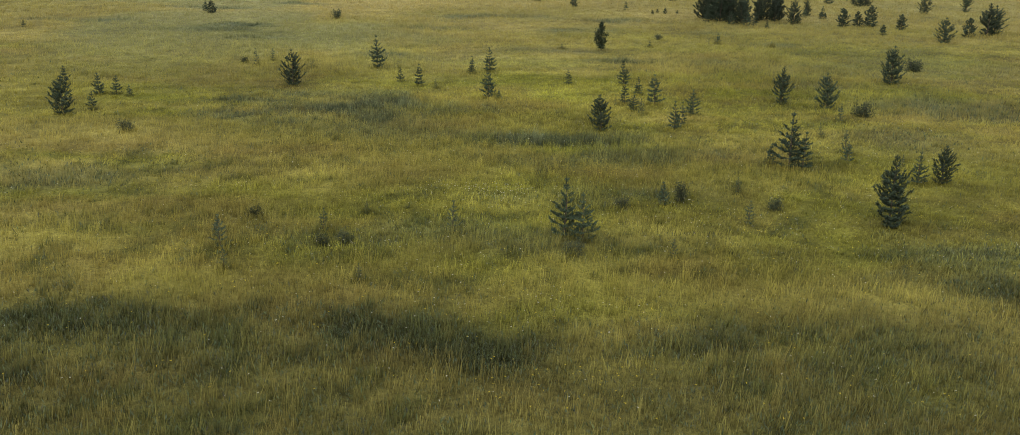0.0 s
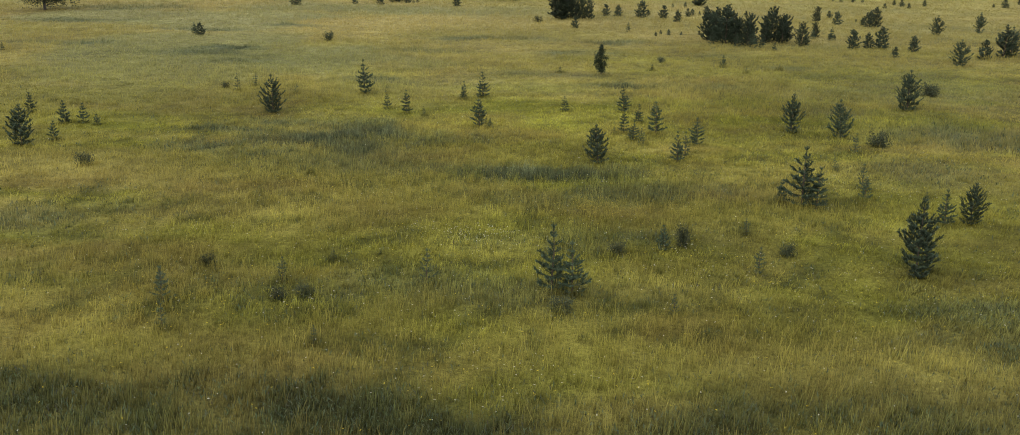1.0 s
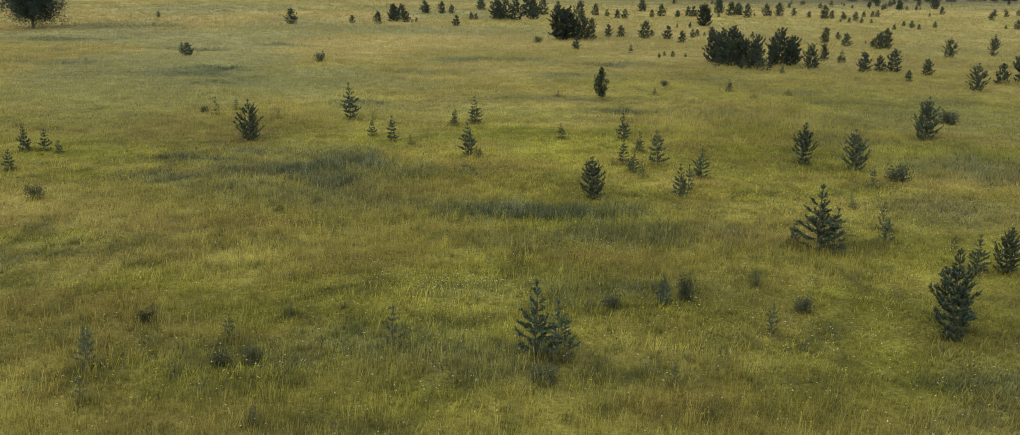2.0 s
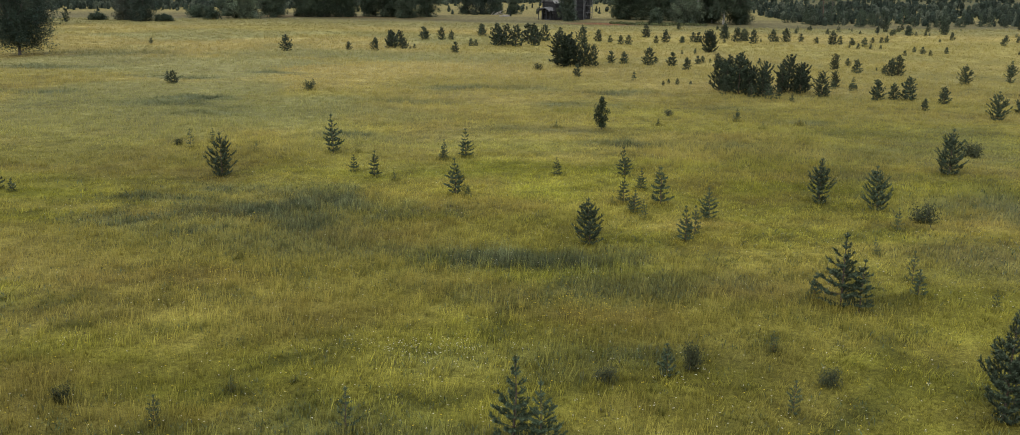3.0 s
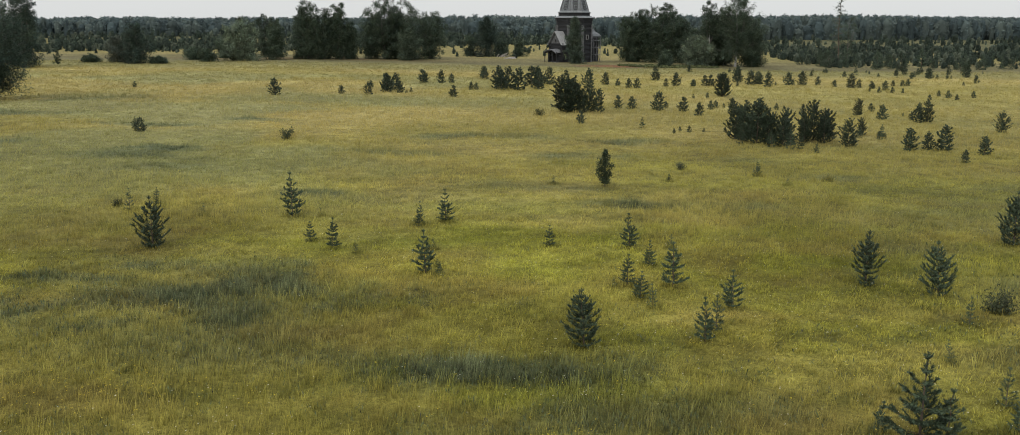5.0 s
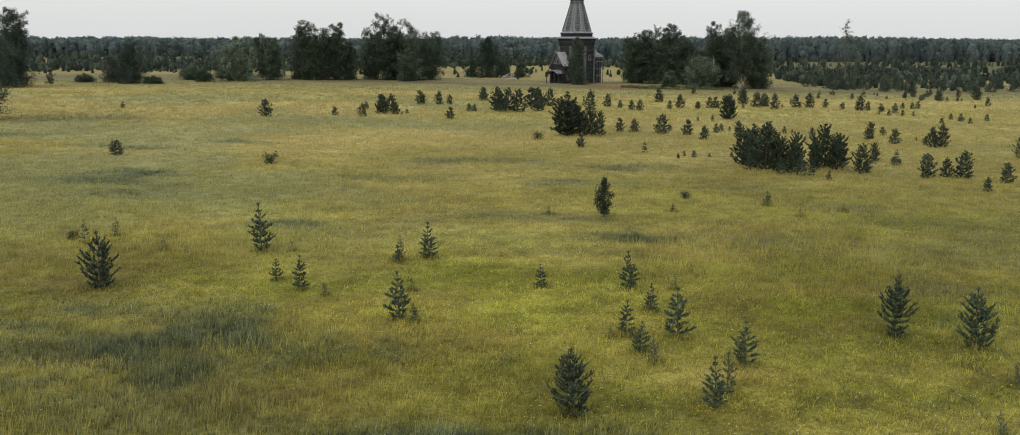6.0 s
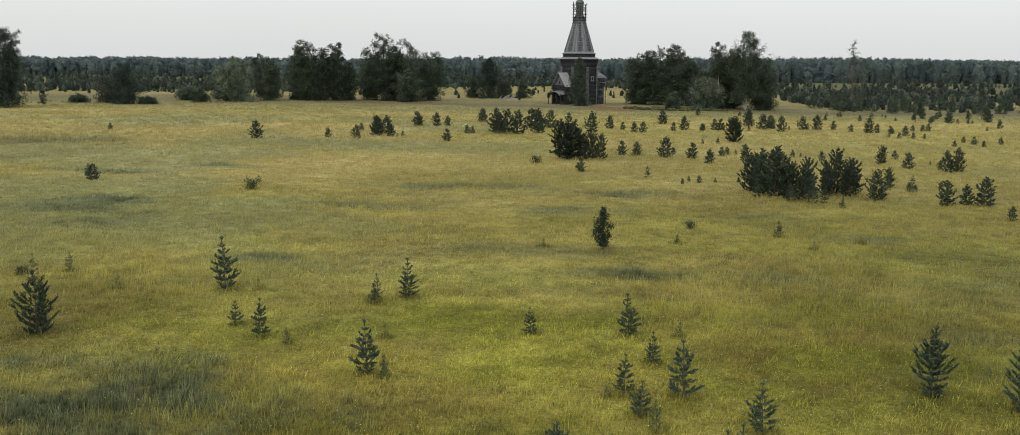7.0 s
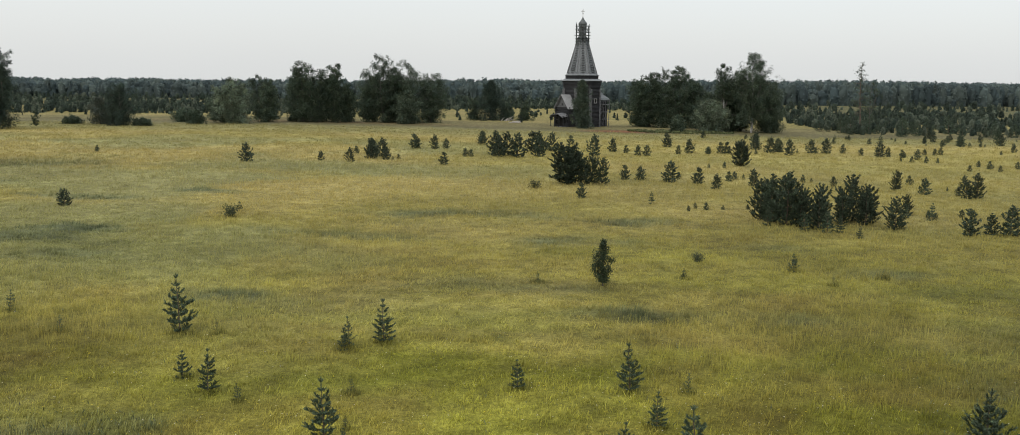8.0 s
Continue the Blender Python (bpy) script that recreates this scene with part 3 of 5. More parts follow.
def shrub_thing(seed, height, width, leaves, leaf, tone, name="bush", base=0.05):
    """A low bush: a fan of stems carrying small leaves."""
    rnd = random.Random(seed)
    root = new(name)
    stems = Soup()
    V, C = [], []
    n_s = 22
    for s in range(n_s):
        a = rnd.uniform(0, 6.28)
        r = width * 0.5 * rnd.uniform(0.25, 1.0)
        tip = Vector((math.cos(a) * r, math.sin(a) * r, height * rnd.uniform(0.72, 1.0) * math.sqrt(1 - 0.93 * (r / (width * 0.5)) ** 2)))
        mid = Vector((tip.x * 0.62, tip.y * 0.62, tip.z * 0.5))
        stems.tube([Vector((rnd.uniform(-.05, .05), rnd.uniform(-.05, .05), -0.05)), mid, tip], [0.012 * height, 0.008 * height, 0.003 * height], 3)
        for _ in range(leaves // n_s):
            f = rnd.uniform(base, 1.0)
            p = (mid * (f / 0.55) if f < 0.55 else mid.lerp(tip, (f - 0.55) / 0.45)) + Vector((rnd.gauss(0, 1), rnd.gauss(0, 1), rnd.gauss(0, 0.9))) * width * 0.10
            u = Vector((rnd.gauss(0, 1), rnd.gauss(0, 1), rnd.gauss(0.3, 0.8))).normalized() * leaf * rnd.uniform(0.7, 1.3)
            v = u.orthogonal().normalized() * leaf * 0.35
            V.extend((p - v, p + v, p + u))
            k = rnd.uniform(0.65, 1.35)
            C.extend([(tone[0] * k, tone[1] * k, tone[2] * k)] * 3)
    tagged(put("stemwork", stems.mesh("bush_stems"), BARK, root), kind="stuff")
    put("foliage", mesh_from("bush_leaves", [tuple(p) for p in V], np.arange(len(V)).reshape(-1, 3), C), LEAF, root)
    return root


class Nursery:
    """Keeps one built plant of each kind and copies it to its places; the first one stands at its last place."""

    def __init__(self):
        self.kinds = {}
        self.places = []

    def kind(self, key, build, height, label, category, group):
        self.kinds[key] = [build(), height, (label, category, group), None]
        tagged(self.kinds[key][0], label, category, group)

    def plant(self, key, x, y, h, turn, widen=1.0):
        root, height, tags, held = self.kinds[key]
        s = h / height
        self.places.append((x, y, h))
        m = Matrix.Translation((x, y, stand(x, y, 0.02))) @ pose(0, 0, 0, turn % 7 - 3, turn % 5 - 2, turn) @ Matrix.Diagonal((s * widen, s * widen, s, 1))
        if held is not None:
            copy_thing(root, held)
        self.kinds[key][3] = m

    def finish(self):
        for root, height, tags, held in self.kinds.values():
            if held is not None:
                root.matrix_basis = held
            else:
                for o in (*root.children_recursive, root):
                    bpy.data.objects.remove(o)


park = Nursery()
PINES = "young pines in the meadow"
for k, (whorls, spread, first) in enumerate(((6, 0.31, 0.15), (7, 0.37, 0.08), (7, 0.29, 0.12))):
    park.kind(f"open{k}", lambda k=k, w=whorls, s=spread, f=first: pine_thing(40 + k, 2.0, w, s, 270, 0.068, first=f, rising=0.17, light=1.5, twigs=9, slim=0.135, arms=(6, 6, 7)), 2.0,
              "slender young pine with open whorls of dark green needles", "pine", PINES)
for k, (whorls, spread) in enumerate(((9, 0.47), (9, 0.45), (10, 0.38))):
    park.kind(f"dense{k}", lambda k=k, w=whorls, s=spread: pine_thing(50 + k, 2.2, w, s, 160, 0.068, first=0.03, twigs=10, ovate=0.48, inner=0.02, rising=0.46, light=1.3, slim=0.175, arms=(7, 8, 8)), 2.2,
              "bushy young pine, thick dark green needles to the ground", "pine", PINES)
for k in range(3):
    park.kind(f"small{k}", lambda k=k: pine_thing(60 + k, 1.2, 6, 0.38, 300, 0.076, slim=0.11, first=0.08, rising=0.20, light=1.3, twigs=5), 1.2,
              "small thin pine seedling standing in tall grass", "pine", "pine seedlings in the grass")
for k in range(2):
    park.kind(f"wisp{k}", lambda k=k: pine_thing(65 + k, 1.2, 6, 0.30, 250, 0.060, slim=0.085, first=0.10, rising=0.22, light=1.45, twigs=5), 1.2,
              "thin sparse pine seedling half hidden in grass", "pine", "pine seedlings in the grass")
for k in range(3):
    park.kind(f"far{k}", lambda k=k: pine_thing(70 + k, 2.4, 9, 0.45, 23, 0.17, slim=0.38, blunt=0.75, twigs=5, first=0.02, rising=0.26, light=0.85, wood=False, arms=(5, 6, 6)), 2.4,
              "compact dark young pine in dry yellow grass", "pine", "pines scattered before the tree line")
for k in range(3):
    park.kind(f"thick{k}", lambda k=k: pine_thing(90 + k, 4.4, 11, 0.44, 38, 0.16, "pine", slim=0.38, blunt=0.62, twigs=7, first=0.02, ovate=0.2, inner=0.1, rising=0.30, light=0.85, arms=(5, 6, 6)), 4.4,
              "thick dark pine growing in a close clump", "pine", "pine clumps in the meadow")
park.kind("round", lambda: pine_thing(97, 4.2, 13, 0.50, 42, 0.16, "pine", slim=0.36, twigs=9, first=0.02, ovate=0.36, inner=0.1, rising=0.24, light=0.85, arms=(7, 8), blunt=0.42), 4.2,
          "broad rounded dark pine, bushy to the ground", "pine", "pine clumps in the meadow")
for k in range(2):
    park.kind(f"bush{k}", lambda k=k: shrub_thing(80 + k, 0.8, 1.1, 1100, 0.075, (0.050, 0.060, 0.030), "bush", 0.0), 0.8,
              "low dark green willow bush in the meadow", "bush", "low bushes in the meadow")

turner = random.Random(2)


def plant_all(kinds, places, widen=1.0):
    for k, (x, y, h) in enumerate(places):
        park.plant(kinds[k % len(kinds)], x, y, h + 0.15, turner.uniform(0, 360), widen * turner.uniform(0.9, 1.1))


# well grown, bushy ones
plant_all(("dense0", "dense1"), ((-27.4, 59.8, 2.2), (-15.8, 71.4, 2.5), (5.3, 57.4, 2.0), (28.9, 76.4, 2.8)), 1.02)
plant_all(("dense2", "dense1", "dense0"), ((18.2, 67.1, 2.4), (20.9, 65.7, 2.3), (21.0, 47.0, 1.8)))
plant_all(("dense2",), ((15.8, 39.5, 2.9),), 0.84)
# slender, open ones
plant_all(("open1", "open0", "open2"), (
    (14.2, 49.3, 2.8), (14.75, 48.9, 1.9), (2.3, 37.2, 2.4), (3.0, 36.9, 1.8), (17.6, 50.8, 1.0), (19.8, 46.8, 1.5), (-10.8, 79.6, 2.5), (-6.8, 71.7, 1.5),
    (-1.9, 79.5, 1.8), (-1.6, 67.3, 1.9), (4.1, 73.5, 1.0), (8.2, 73.7, 1.7), (7.9, 64.2, 1.1), (9.5, 66.0, 1.95), (9.8, 58.8, 1.6),
    (11.6, 63.1, 1.5), (7.5, 66.2, 1.3), (8.8, 69.8, 1.1), (16.5, 40.4, 1.3)))
plant_all(("wisp0", "wisp1"), (
    (-10.7, 35.4, 1.2), (-2.1, 37.5, 1.2), (10.6, 44.4, 0.6), (6.3, 35.3, 0.6), (-5.0, 32.2, 0.5), (18.0, 57.0, 0.7),
    (20.0, 49.5, 0.7), (18.1, 52.8, 1.2), (-16.6, 72.9, 0.9), (-10.0, 33.3, 0.7), (8.3, 63.0, 0.9), (-9.2, 79.6, 0.5), (-5.5, 71.0, 0.5), (-1.8, 72.3, 0.5), (-1.2, 68.5, 0.3), (6.9, 65.9, 0.4), (20.4, 61.2, 1.0), (-20.8, 80.5, 1.2), (-19.9, 82.4, 0.9), (-15.9, 79.1, 0.6), (-3.2, 78.6, 1.2), (10.3, 73.8, 0.6), (10.4, 60.0, 1.3),
    (-5.9, 40.2, 0.4), (-7.3, 37.9, 0.8), (-11.2, 36.6, 0.7), (10.1, 39.8, 0.9), (21.2, 95.0, 0.5), (4.4, 93.2, 0.5), (24.8, 97.6, 0.5)))
plant_all(("small0", "small1", "small2"), (
    (-26.0, 60.9, 1.0), (-27.6, 66.0, 1.3), (-26.5, 66.1, 1.1), (-25.4, 65.5, 0.6), (-31.4, 69.4, 1.2), (-8.3, 73.3, 0.9), (-20.7, 118.3, 0.7),
    (-37.2, 121.3, 1.1), (-49.8, 101.9, 0.6), (13.5, 50.4, 0.9), (6.9, 42.2, 0.9), (14.2, 132.5, 1.0), (20.0, 99.7, 1.0), (28.3, 114.4, 0.8), (12.8, 95.8, 0.5), (-3.3, 78.0, 0.8),
    (-0.9, 66.8, 0.5), (26.4, 116.4, 1.7), (24.9, 117.4, 1.3), (27.6, 117.2, 1.2), (22.4, 119.6, 1.3), (33.4, 120.6, 1.2), (36.0, 127.0, 1.0), (37.8, 126.0, 1.4)))
# thicket in mid field
plant_all(("thick0", "thick1", "thick2"), (
    (23.9, 126.7, 3.7), (24.2, 120.6, 4.2), (26.1, 123.0, 2.8), (26.2, 118.4, 3.0), (22.6, 123.5, 3.4), (25.4, 125.5, 3.8), (25.0, 119.4, 3.2), (23.2, 121.8, 3.0), (27.0, 121.0, 3.4), (29.2, 122.4, 2.6), (30.1, 123.8, 3.9),
    (32.0, 125.1, 3.0), (31.0, 122.0, 3.0), (32.7, 119.8, 2.6), (37.0, 129.7, 1.8), (9.1, 151.2, 3.4), (8.3, 149.4, 2.9), (10.2, 150.5, 2.9), (7.4, 152.2, 3.9), (50.2, 147.0, 2.6), (43.4, 152.4, 2.2)), 0.92)
plant_all(("round",), ((6.2, 149.4, 4.1), (31.2, 181.4, 3.3)))
plant_all(("far0", "far1", "far2"), (
    (45.3, 148.9, 1.7), (37.9, 118.0, 2.0), (39.8, 118.4, 1.6), (40.9, 117.6, 2.3), (13.1, 155.9, 1.6), (15.1, 156.4, 1.6), (18.4, 155.8, 2.4),
    (21.4, 154.3, 1.8), (22.7, 148.2, 1.6), (27.7, 153.1, 1.9), (7.6, 136.2, 1.4), (-35.7, 167.4, 2.4), (-35.9, 119.4, 1.3),
    (33.6, 130.5, 1.5), (48.9, 146.5, 1.9), (43.6, 115.0, 1.6), (49.0, 109.6, 1.9), (39.7, 109.7, 1.0)))
plant_all(("dense1", "dense2"), ((44.2, 104.2, 2.5), (52.0, 112.0, 3.4), (53.5, 113.5, 3.0), (61.4, 139.6, 2.6), (54.3, 136.0, 2.4)), 1.1)
plant_all(("far1", "far2", "far0"), (
    (-8.1, 214.2, 2.2), (-4.3, 190.0, 3.7), (-0.9, 188.5, 3.6), (1.0, 200.8, 3.2), (2.1, 196.7, 3.4), (4.1, 202.1, 3.0), (7.4, 220.9, 1.7),
    (10.9, 197.1, 3.3), (14.3, 206.1, 2.2), (16.4, 203.7, 1.2), (17.9, 198.3, 1.6), (19.2, 197.3, 1.7), (25.0, 222.6, 2.4), (26.9, 206.2, 2.3),
    (30.5, 207.6, 1.1), (32.5, 208.4, 1.8), (42.3, 229.8, 2.7), (41.9, 213.6, 2.7), (44.0, 217.8, 2.3), (44.0, 208.1, 2.7)))
plant_all(("far2", "far0", "far1"), (
    (49.2, 214.8, 2.3), (51.5, 214.0, 2.6), (55.3, 217.1, 1.5), (57.2, 213.0, 1.2), (59.7, 210.9, 2.6), (62.6, 208.4, 1.3), (63.7, 204.3, 1.6),
    (70.7, 215.9, 1.1), (90.2, 273.6, 1.8), (86.7, 246.3, 2.0), (98.2, 255.1, 2.7), (-21.0, 177.3, 2.8), (-20.1, 181.4, 2.6), (-18.6, 175.8, 1.7),
    (-24.9, 186.3, 1.0), (-22.4, 169.9, 1.8), (-27.0, 172.8, 1.2), (-18.1, 199.6, 2.3), (-15.0, 200.8, 2.2), (-13.2, 201.6, 1.6), (-10.2, 171.9, 1.6),
    (-8.5, 185.7, 1.2), (-7.7, 186.0, 1.0), (-60.0, 176.8, 0.8), (-2.6, 191.0, 3.5)))
# small ones between them
plant_all(("far0", "far2", "far1"), (
    (25.0, 204.5, 1.4), (29.9, 204.8, 1.2), (33.6, 207.8, 1.9), (40.7, 220.5, 2.7), (44.3, 216.8, 2.1), (46.7, 214.4, 0.6), (49.8, 214.0, 1.0), (19.9, 159.8, 0.7),
    (25.7, 158.3, 1.1), (26.7, 160.2, 0.9), (27.8, 160.5, 0.5), (34.6, 159.2, 0.8), (35.7, 159.5, 0.4), (37.2, 155.4, 1.1), (17.1, 128.0, 0.4), (18.0, 130.1, 0.4), (18.9, 129.4, 0.6),
    (20.6, 130.7, 0.3), (23.0, 131.3, 0.4), (28.2, 177.5, 0.8), (26.0, 176.8, 0.5), (38.7, 209.7, 0.7), (61.4, 211.8, 1.5), (77.9, 259.0, 0.6), (63.2, 209.1, 0.9)), 0.95)
plant_all(("far1", "far0", "far2"), (
    (59.7, 200.1, 0.5), (60.5, 197.6, 0.9), (83.7, 257.7, 1.3), (85.7, 258.1, 2.1), (69.1, 216.2, 1.0), (62.9, 198.0, 0.9), (72.0, 216.7, 1.3), (64.8, 198.3, 0.7), (79.0, 243.4, 0.4),
    (81.5, 241.8, 1.2), (85.6, 242.6, 2.1), (86.5, 240.7, 0.9), (88.7, 241.1, 0.9), (89.7, 241.3, 0.5), (95.0, 246.4, 2.3), (83.2, 218.6, 0.6), (88.7, 226.2, 1.6), (107.2, 283.5, 1.5), (110.4, 284.1, 2.1),
    (64.1, 184.1, 0.8), (68.3, 191.5, 0.9), (68.1, 186.9, 1.1), (67.7, 182.5, 0.8), (72.3, 187.5, 1.0), (47.4, 159.7, 1.0), (53.2, 158.3, 1.3), (48.9, 148.9, 0.9), (49.3, 153.0, 0.3)), 0.95)
plant_all(("far2", "far1", "far0"), (
    (38.4, 128.4, 0.6), (38.4, 126.7, 0.5), (42.0, 130.1, 0.6), (-21.1, 178.9, 2.7), (-17.6, 175.3, 0.4), (-17.2, 177.9, 0.6), (-17.8, 200.2, 1.7), (-8.6, 218.4, 2.2), (-3.6, 187.6, 3.2), (2.4, 190.2, 3.2)))
# more strewn over the far right of the meadow
for _ in range(90):
    fx = turner.uniform(32, 125)
    fy = turner.uniform(165, 262) + (fx - 32) * 0.15
    if fx < 0.53 * (fy - 39) and fy < 246:
        continue
    park.plant(turner.choice(("far0", "far1", "far2", "small0")), fx, fy, turner.uniform(0.6, 1.8), turner.uniform(0, 360))
park.plant("bush0", 7.7, 42.8, 1.05, 20, 0.48)
park.plant("bush1", 11.7, 41.8, 0.68, 60, 0.75)
plant_all(("bush0", "bush1"), (
    (33.3, 83.7, 1.0), (22.4, 63.2, 0.9), (-21.6, 54.7, 0.6), (5.0, 41.6, 0.4), (-10.3, 39.1, 0.45),
    (-7.0, 36.0, 0.38), (-20.4, 115.1, 0.9), (2.9, 142.9, 0.9), (14.4, 101.6, 0.5), (2.6, 35.2, 0.5), (-6.2, 36.5, 0.35), (-22.0, 81.7, 0.4)))


# ---------------------------------------------------------------- trees by the old building
def tree_thing(seed, height, width, low, tone, name="tree", bark=None, tops=3, clumps=240, per=34, leaf=0.27, form="oval", droop=0.0, contrast=0.4):
    """A grown tree: one or more leaders, rising limbs and sprays of leaves along the outer half of each limb."""
    rnd = random.Random(seed)
    rng = np.random.default_rng(seed)
    root = new(name)
    wood, limbs = Soup(), Soup()
    half = width * 0.5
    leaders = [(0.0, 0.0, height, 1.0)]
    for k in range(tops - 1):
        a = 6.283 * (k + rnd.uniform(0.2, 0.8)) / max(1, tops - 1)
        off = half * rnd.uniform(0.34, 0.58)
        leaders.append((math.cos(a) * off, math.sin(a) * off, height * rnd.uniform(0.72, 0.93), rnd.uniform(0.58, 0.78)))
    share = sum(q[3] for q in leaders)
    centres, radii = [], []
    for k, (ox, oy, top, scale) in enumerate(leaders):
        foot = min(0.35, low / height + 0.1) * height if k else -0.3
        stem = []
        for j in range(8):
            f = j / 7
            swell = min(1.0, f * 2.2)
            stem.append(Vector((ox * swell + rnd.gauss(0, 0.012) * height * (j > 0), oy * swell + rnd.gauss(0, 0.012) * height * (j > 0), foot + (top - foot) * f)))
        (wood if k == 0 else limbs).tube(stem, [height * 0.016 * scale * (1 - j / 7.4) for j in range(8)], 7 if k == 0 else 5)
        count = max(6, int(clumps * scale / share / 5.6))
        for j in range(count):
            f = (j + rnd.random()) / count
            if form == "cone":
                prof = (1 - f) ** 0.75 * 1.0 + 0.05
                rise_by = rnd.uniform(-0.05, 0.25)
            elif form == "column":
                prof = math.sin(math.pi * (0.22 + 0.70 * f)) ** 0.55
                rise_by = rnd.uniform(0.5, 1.0)
            elif form == "spire":
                prof = ((1 - f) ** 0.65 + 0.08) * min(1.0, 0.62 + 1.6 * f)
                rise_by = rnd.uniform(0.3, 0.9)
            elif form == "flame":
                prof = math.sin(math.pi * (0.09 + 0.90 * f)) ** 0.9
                rise_by = rnd.uniform(0.6, 1.2)
            elif form == "dome":
                prof = math.sqrt(max(0.02, 1 - f ** 2.4))
                rise_by = rnd.uniform(0.1, 0.5)
            else:
                prof = math.sin(math.pi * (0.26 + 0.66 * f)) ** 0.5
                rise_by = rnd.uniform(0.25, 0.75)
            z = low + (top - low) * f
            a = 2.39996 * j + rnd.uniform(-0.5, 0.5)
            reach = half * scale * prof * rnd.uniform(0.62, 1.04)
            g = max(0.0, min(0.999, (z - reach * rise_by - foot) / (top - foot)))
            p = stem[int(g * 7)].lerp(stem[int(g * 7) + 1], g * 7 - int(g * 7))
            base = stem[min(7, int(7 * max(0, min(1, (z - foot) / (top - foot)))))]
            e = Vector((base.x + math.cos(a) * reach, base.y + math.sin(a) * reach, z))
            mid = p.lerp(e, 0.55) + Vector((0, 0, 0.05 * reach - droop * 0.02 * height))
            limbs.tube([p, mid, e], [height * 0.005 * scale, height * 0.0032 * scale, height * 0.0009], 4)
            for q in range(8):
                u = 0.14 + 0.92 * (q + rnd.random()) / 8
                c = (p.lerp(mid, u / 0.55) if u < 0.55 else mid.lerp(e, (u - 0.55) / 0.45))
                jit = reach * 0.17 + min(0.16, 0.03 * width)
                c = c + Vector((rnd.gauss(0, jit), rnd.gauss(0, jit), rnd.gauss(0, jit * 0.6) - droop * rnd.uniform(0, 1.2)))
                c.z = max(c.z, low * 0.6 + 0.25)
                centres.append(tuple(c))
                radii.append((0.24 + 0.042 * min(width, 9.0) * (1.2 - 0.7 * u)) * (0.7 if f > 0.85 else 1.0) * min(1.0, 0.25 + width / 6))
    cs, rs = np.array(centres), np.array(radii)
    n = len(cs) * per
    D = np.clip(rng.normal(0, 1, (n, 3)), -1.5, 1.5)
    R = np.repeat(rs, per)[:, None]
    P = np.repeat(cs, per, axis=0) + D * R * np.array((0.85, 0.85, 0.95 + 0.4 * droop))
    P[:, 2] = np.maximum(P[:, 2], 0.12)
    away = D * 0.7 + np.array((0, 0, 0.55)) + rng.normal(0, 0.7, (n, 3))
    away /= np.linalg.norm(away, axis=1)[:, None] + 1e-6
    U = np.cross(away, rng.normal(0, 1, (n, 3)))
    U /= np.linalg.norm(U, axis=1)[:, None] + 1e-6
    W = np.cross(away, U)
    s = rng.uniform(0.6, 1.3, n)[:, None] * leaf
    V = np.stack([P - W * s * 0.36, P + W * s * 0.36, P + U * s], 1)
    shade = np.repeat(rng.uniform(1 - contrast, 1 + contrast, len(cs)), per)[:, None] * rng.uniform(0.75, 1.25, (n, 1))
    warm = np.repeat(rng.normal(0, 0.06, len(cs)), per)[:, None] * np.array((1.0, 0.2, -0.8))
    C = np.repeat(np.asarray(tone)[None] * shade * (1 + warm), 3, axis=0)
    put("trunk", wood.mesh("tree_trunk"), bark or BARK, root)
    tagged(put("limbwork", limbs.mesh("tree_limbs"), BARK, root), kind="stuff")
    put("crown", mesh_from("tree_crown", V.reshape(-1, 3), np.arange(3 * n).reshape(-1, 3), C), LEAF, root)
    return root


DEEP, WILLOW, BIRCHY, SPRUCY = (0.050, 0.069, 0.043), (0.106, 0.132, 0.086), (0.050, 0.068, 0.043), (0.034, 0.050, 0.036)


def grow(seed, x, y, h, w, low, tone, label, category="tree", group="trees round the old building", **more):
    t = tree_thing(seed, h, w, low, tone, more.pop("name", "tree"), **more)
    t.matrix_basis = Matrix.Translation((x, y, stand(x, y, 0.05))) @ pose(0, 0, 0, 0, 0, seed * 47)
    tagged(t, label, category, group)


BROADLEAF = "dense dark green broadleaf tree with foliage to the ground"
for seed, x, y, h, w, low in (
        (101, -58.6, 286, 15.2, 8.0, 0.6), (102, -54.9, 287, 13.2, 7.6, 0.5), (103, -51.6, 289, 14.6, 6.8, 0.4), (104, -61.0, 289, 12.2, 6.0, 0.5),
        (105, -49.0, 291, 9.6, 5.4, 0.3), (106, -40.3, 296, 17.4, 9.0, 0.8), (107, -44.2, 298, 13.4, 7.4, 0.5), (108, -34.2, 299, 15.4, 12.0, 0.5),
        (109, -28.6, 302, 13.0, 9.0, 0.5), (110, -38.0, 300, 14.0, 9.0, 0.4), (111, 29.4, 310, 14.4, 8.5, 0.5), (112, 33.0, 309, 15.4, 8.5, 0.5),
        (113, 37.0, 307, 16.6, 7.4, 0.6), (114, 26.4, 312, 12.8, 7.0, 0.4), (115, 40.8, 308, 12.6, 8.0, 0.4)):
    grow(seed, x, y, h, w, low, DEEP, BROADLEAF, clumps=340, per=38, contrast=0.3)
grow(120, 52.8, 290.0, 19.8, 12.0, 3.4, BIRCHY, "tall old birch with pale trunk and drooping dark crown", "birch", "", name="birch", bark=BIRCH_BARK, tops=4, clumps=620, droop=0.5, form="dome")
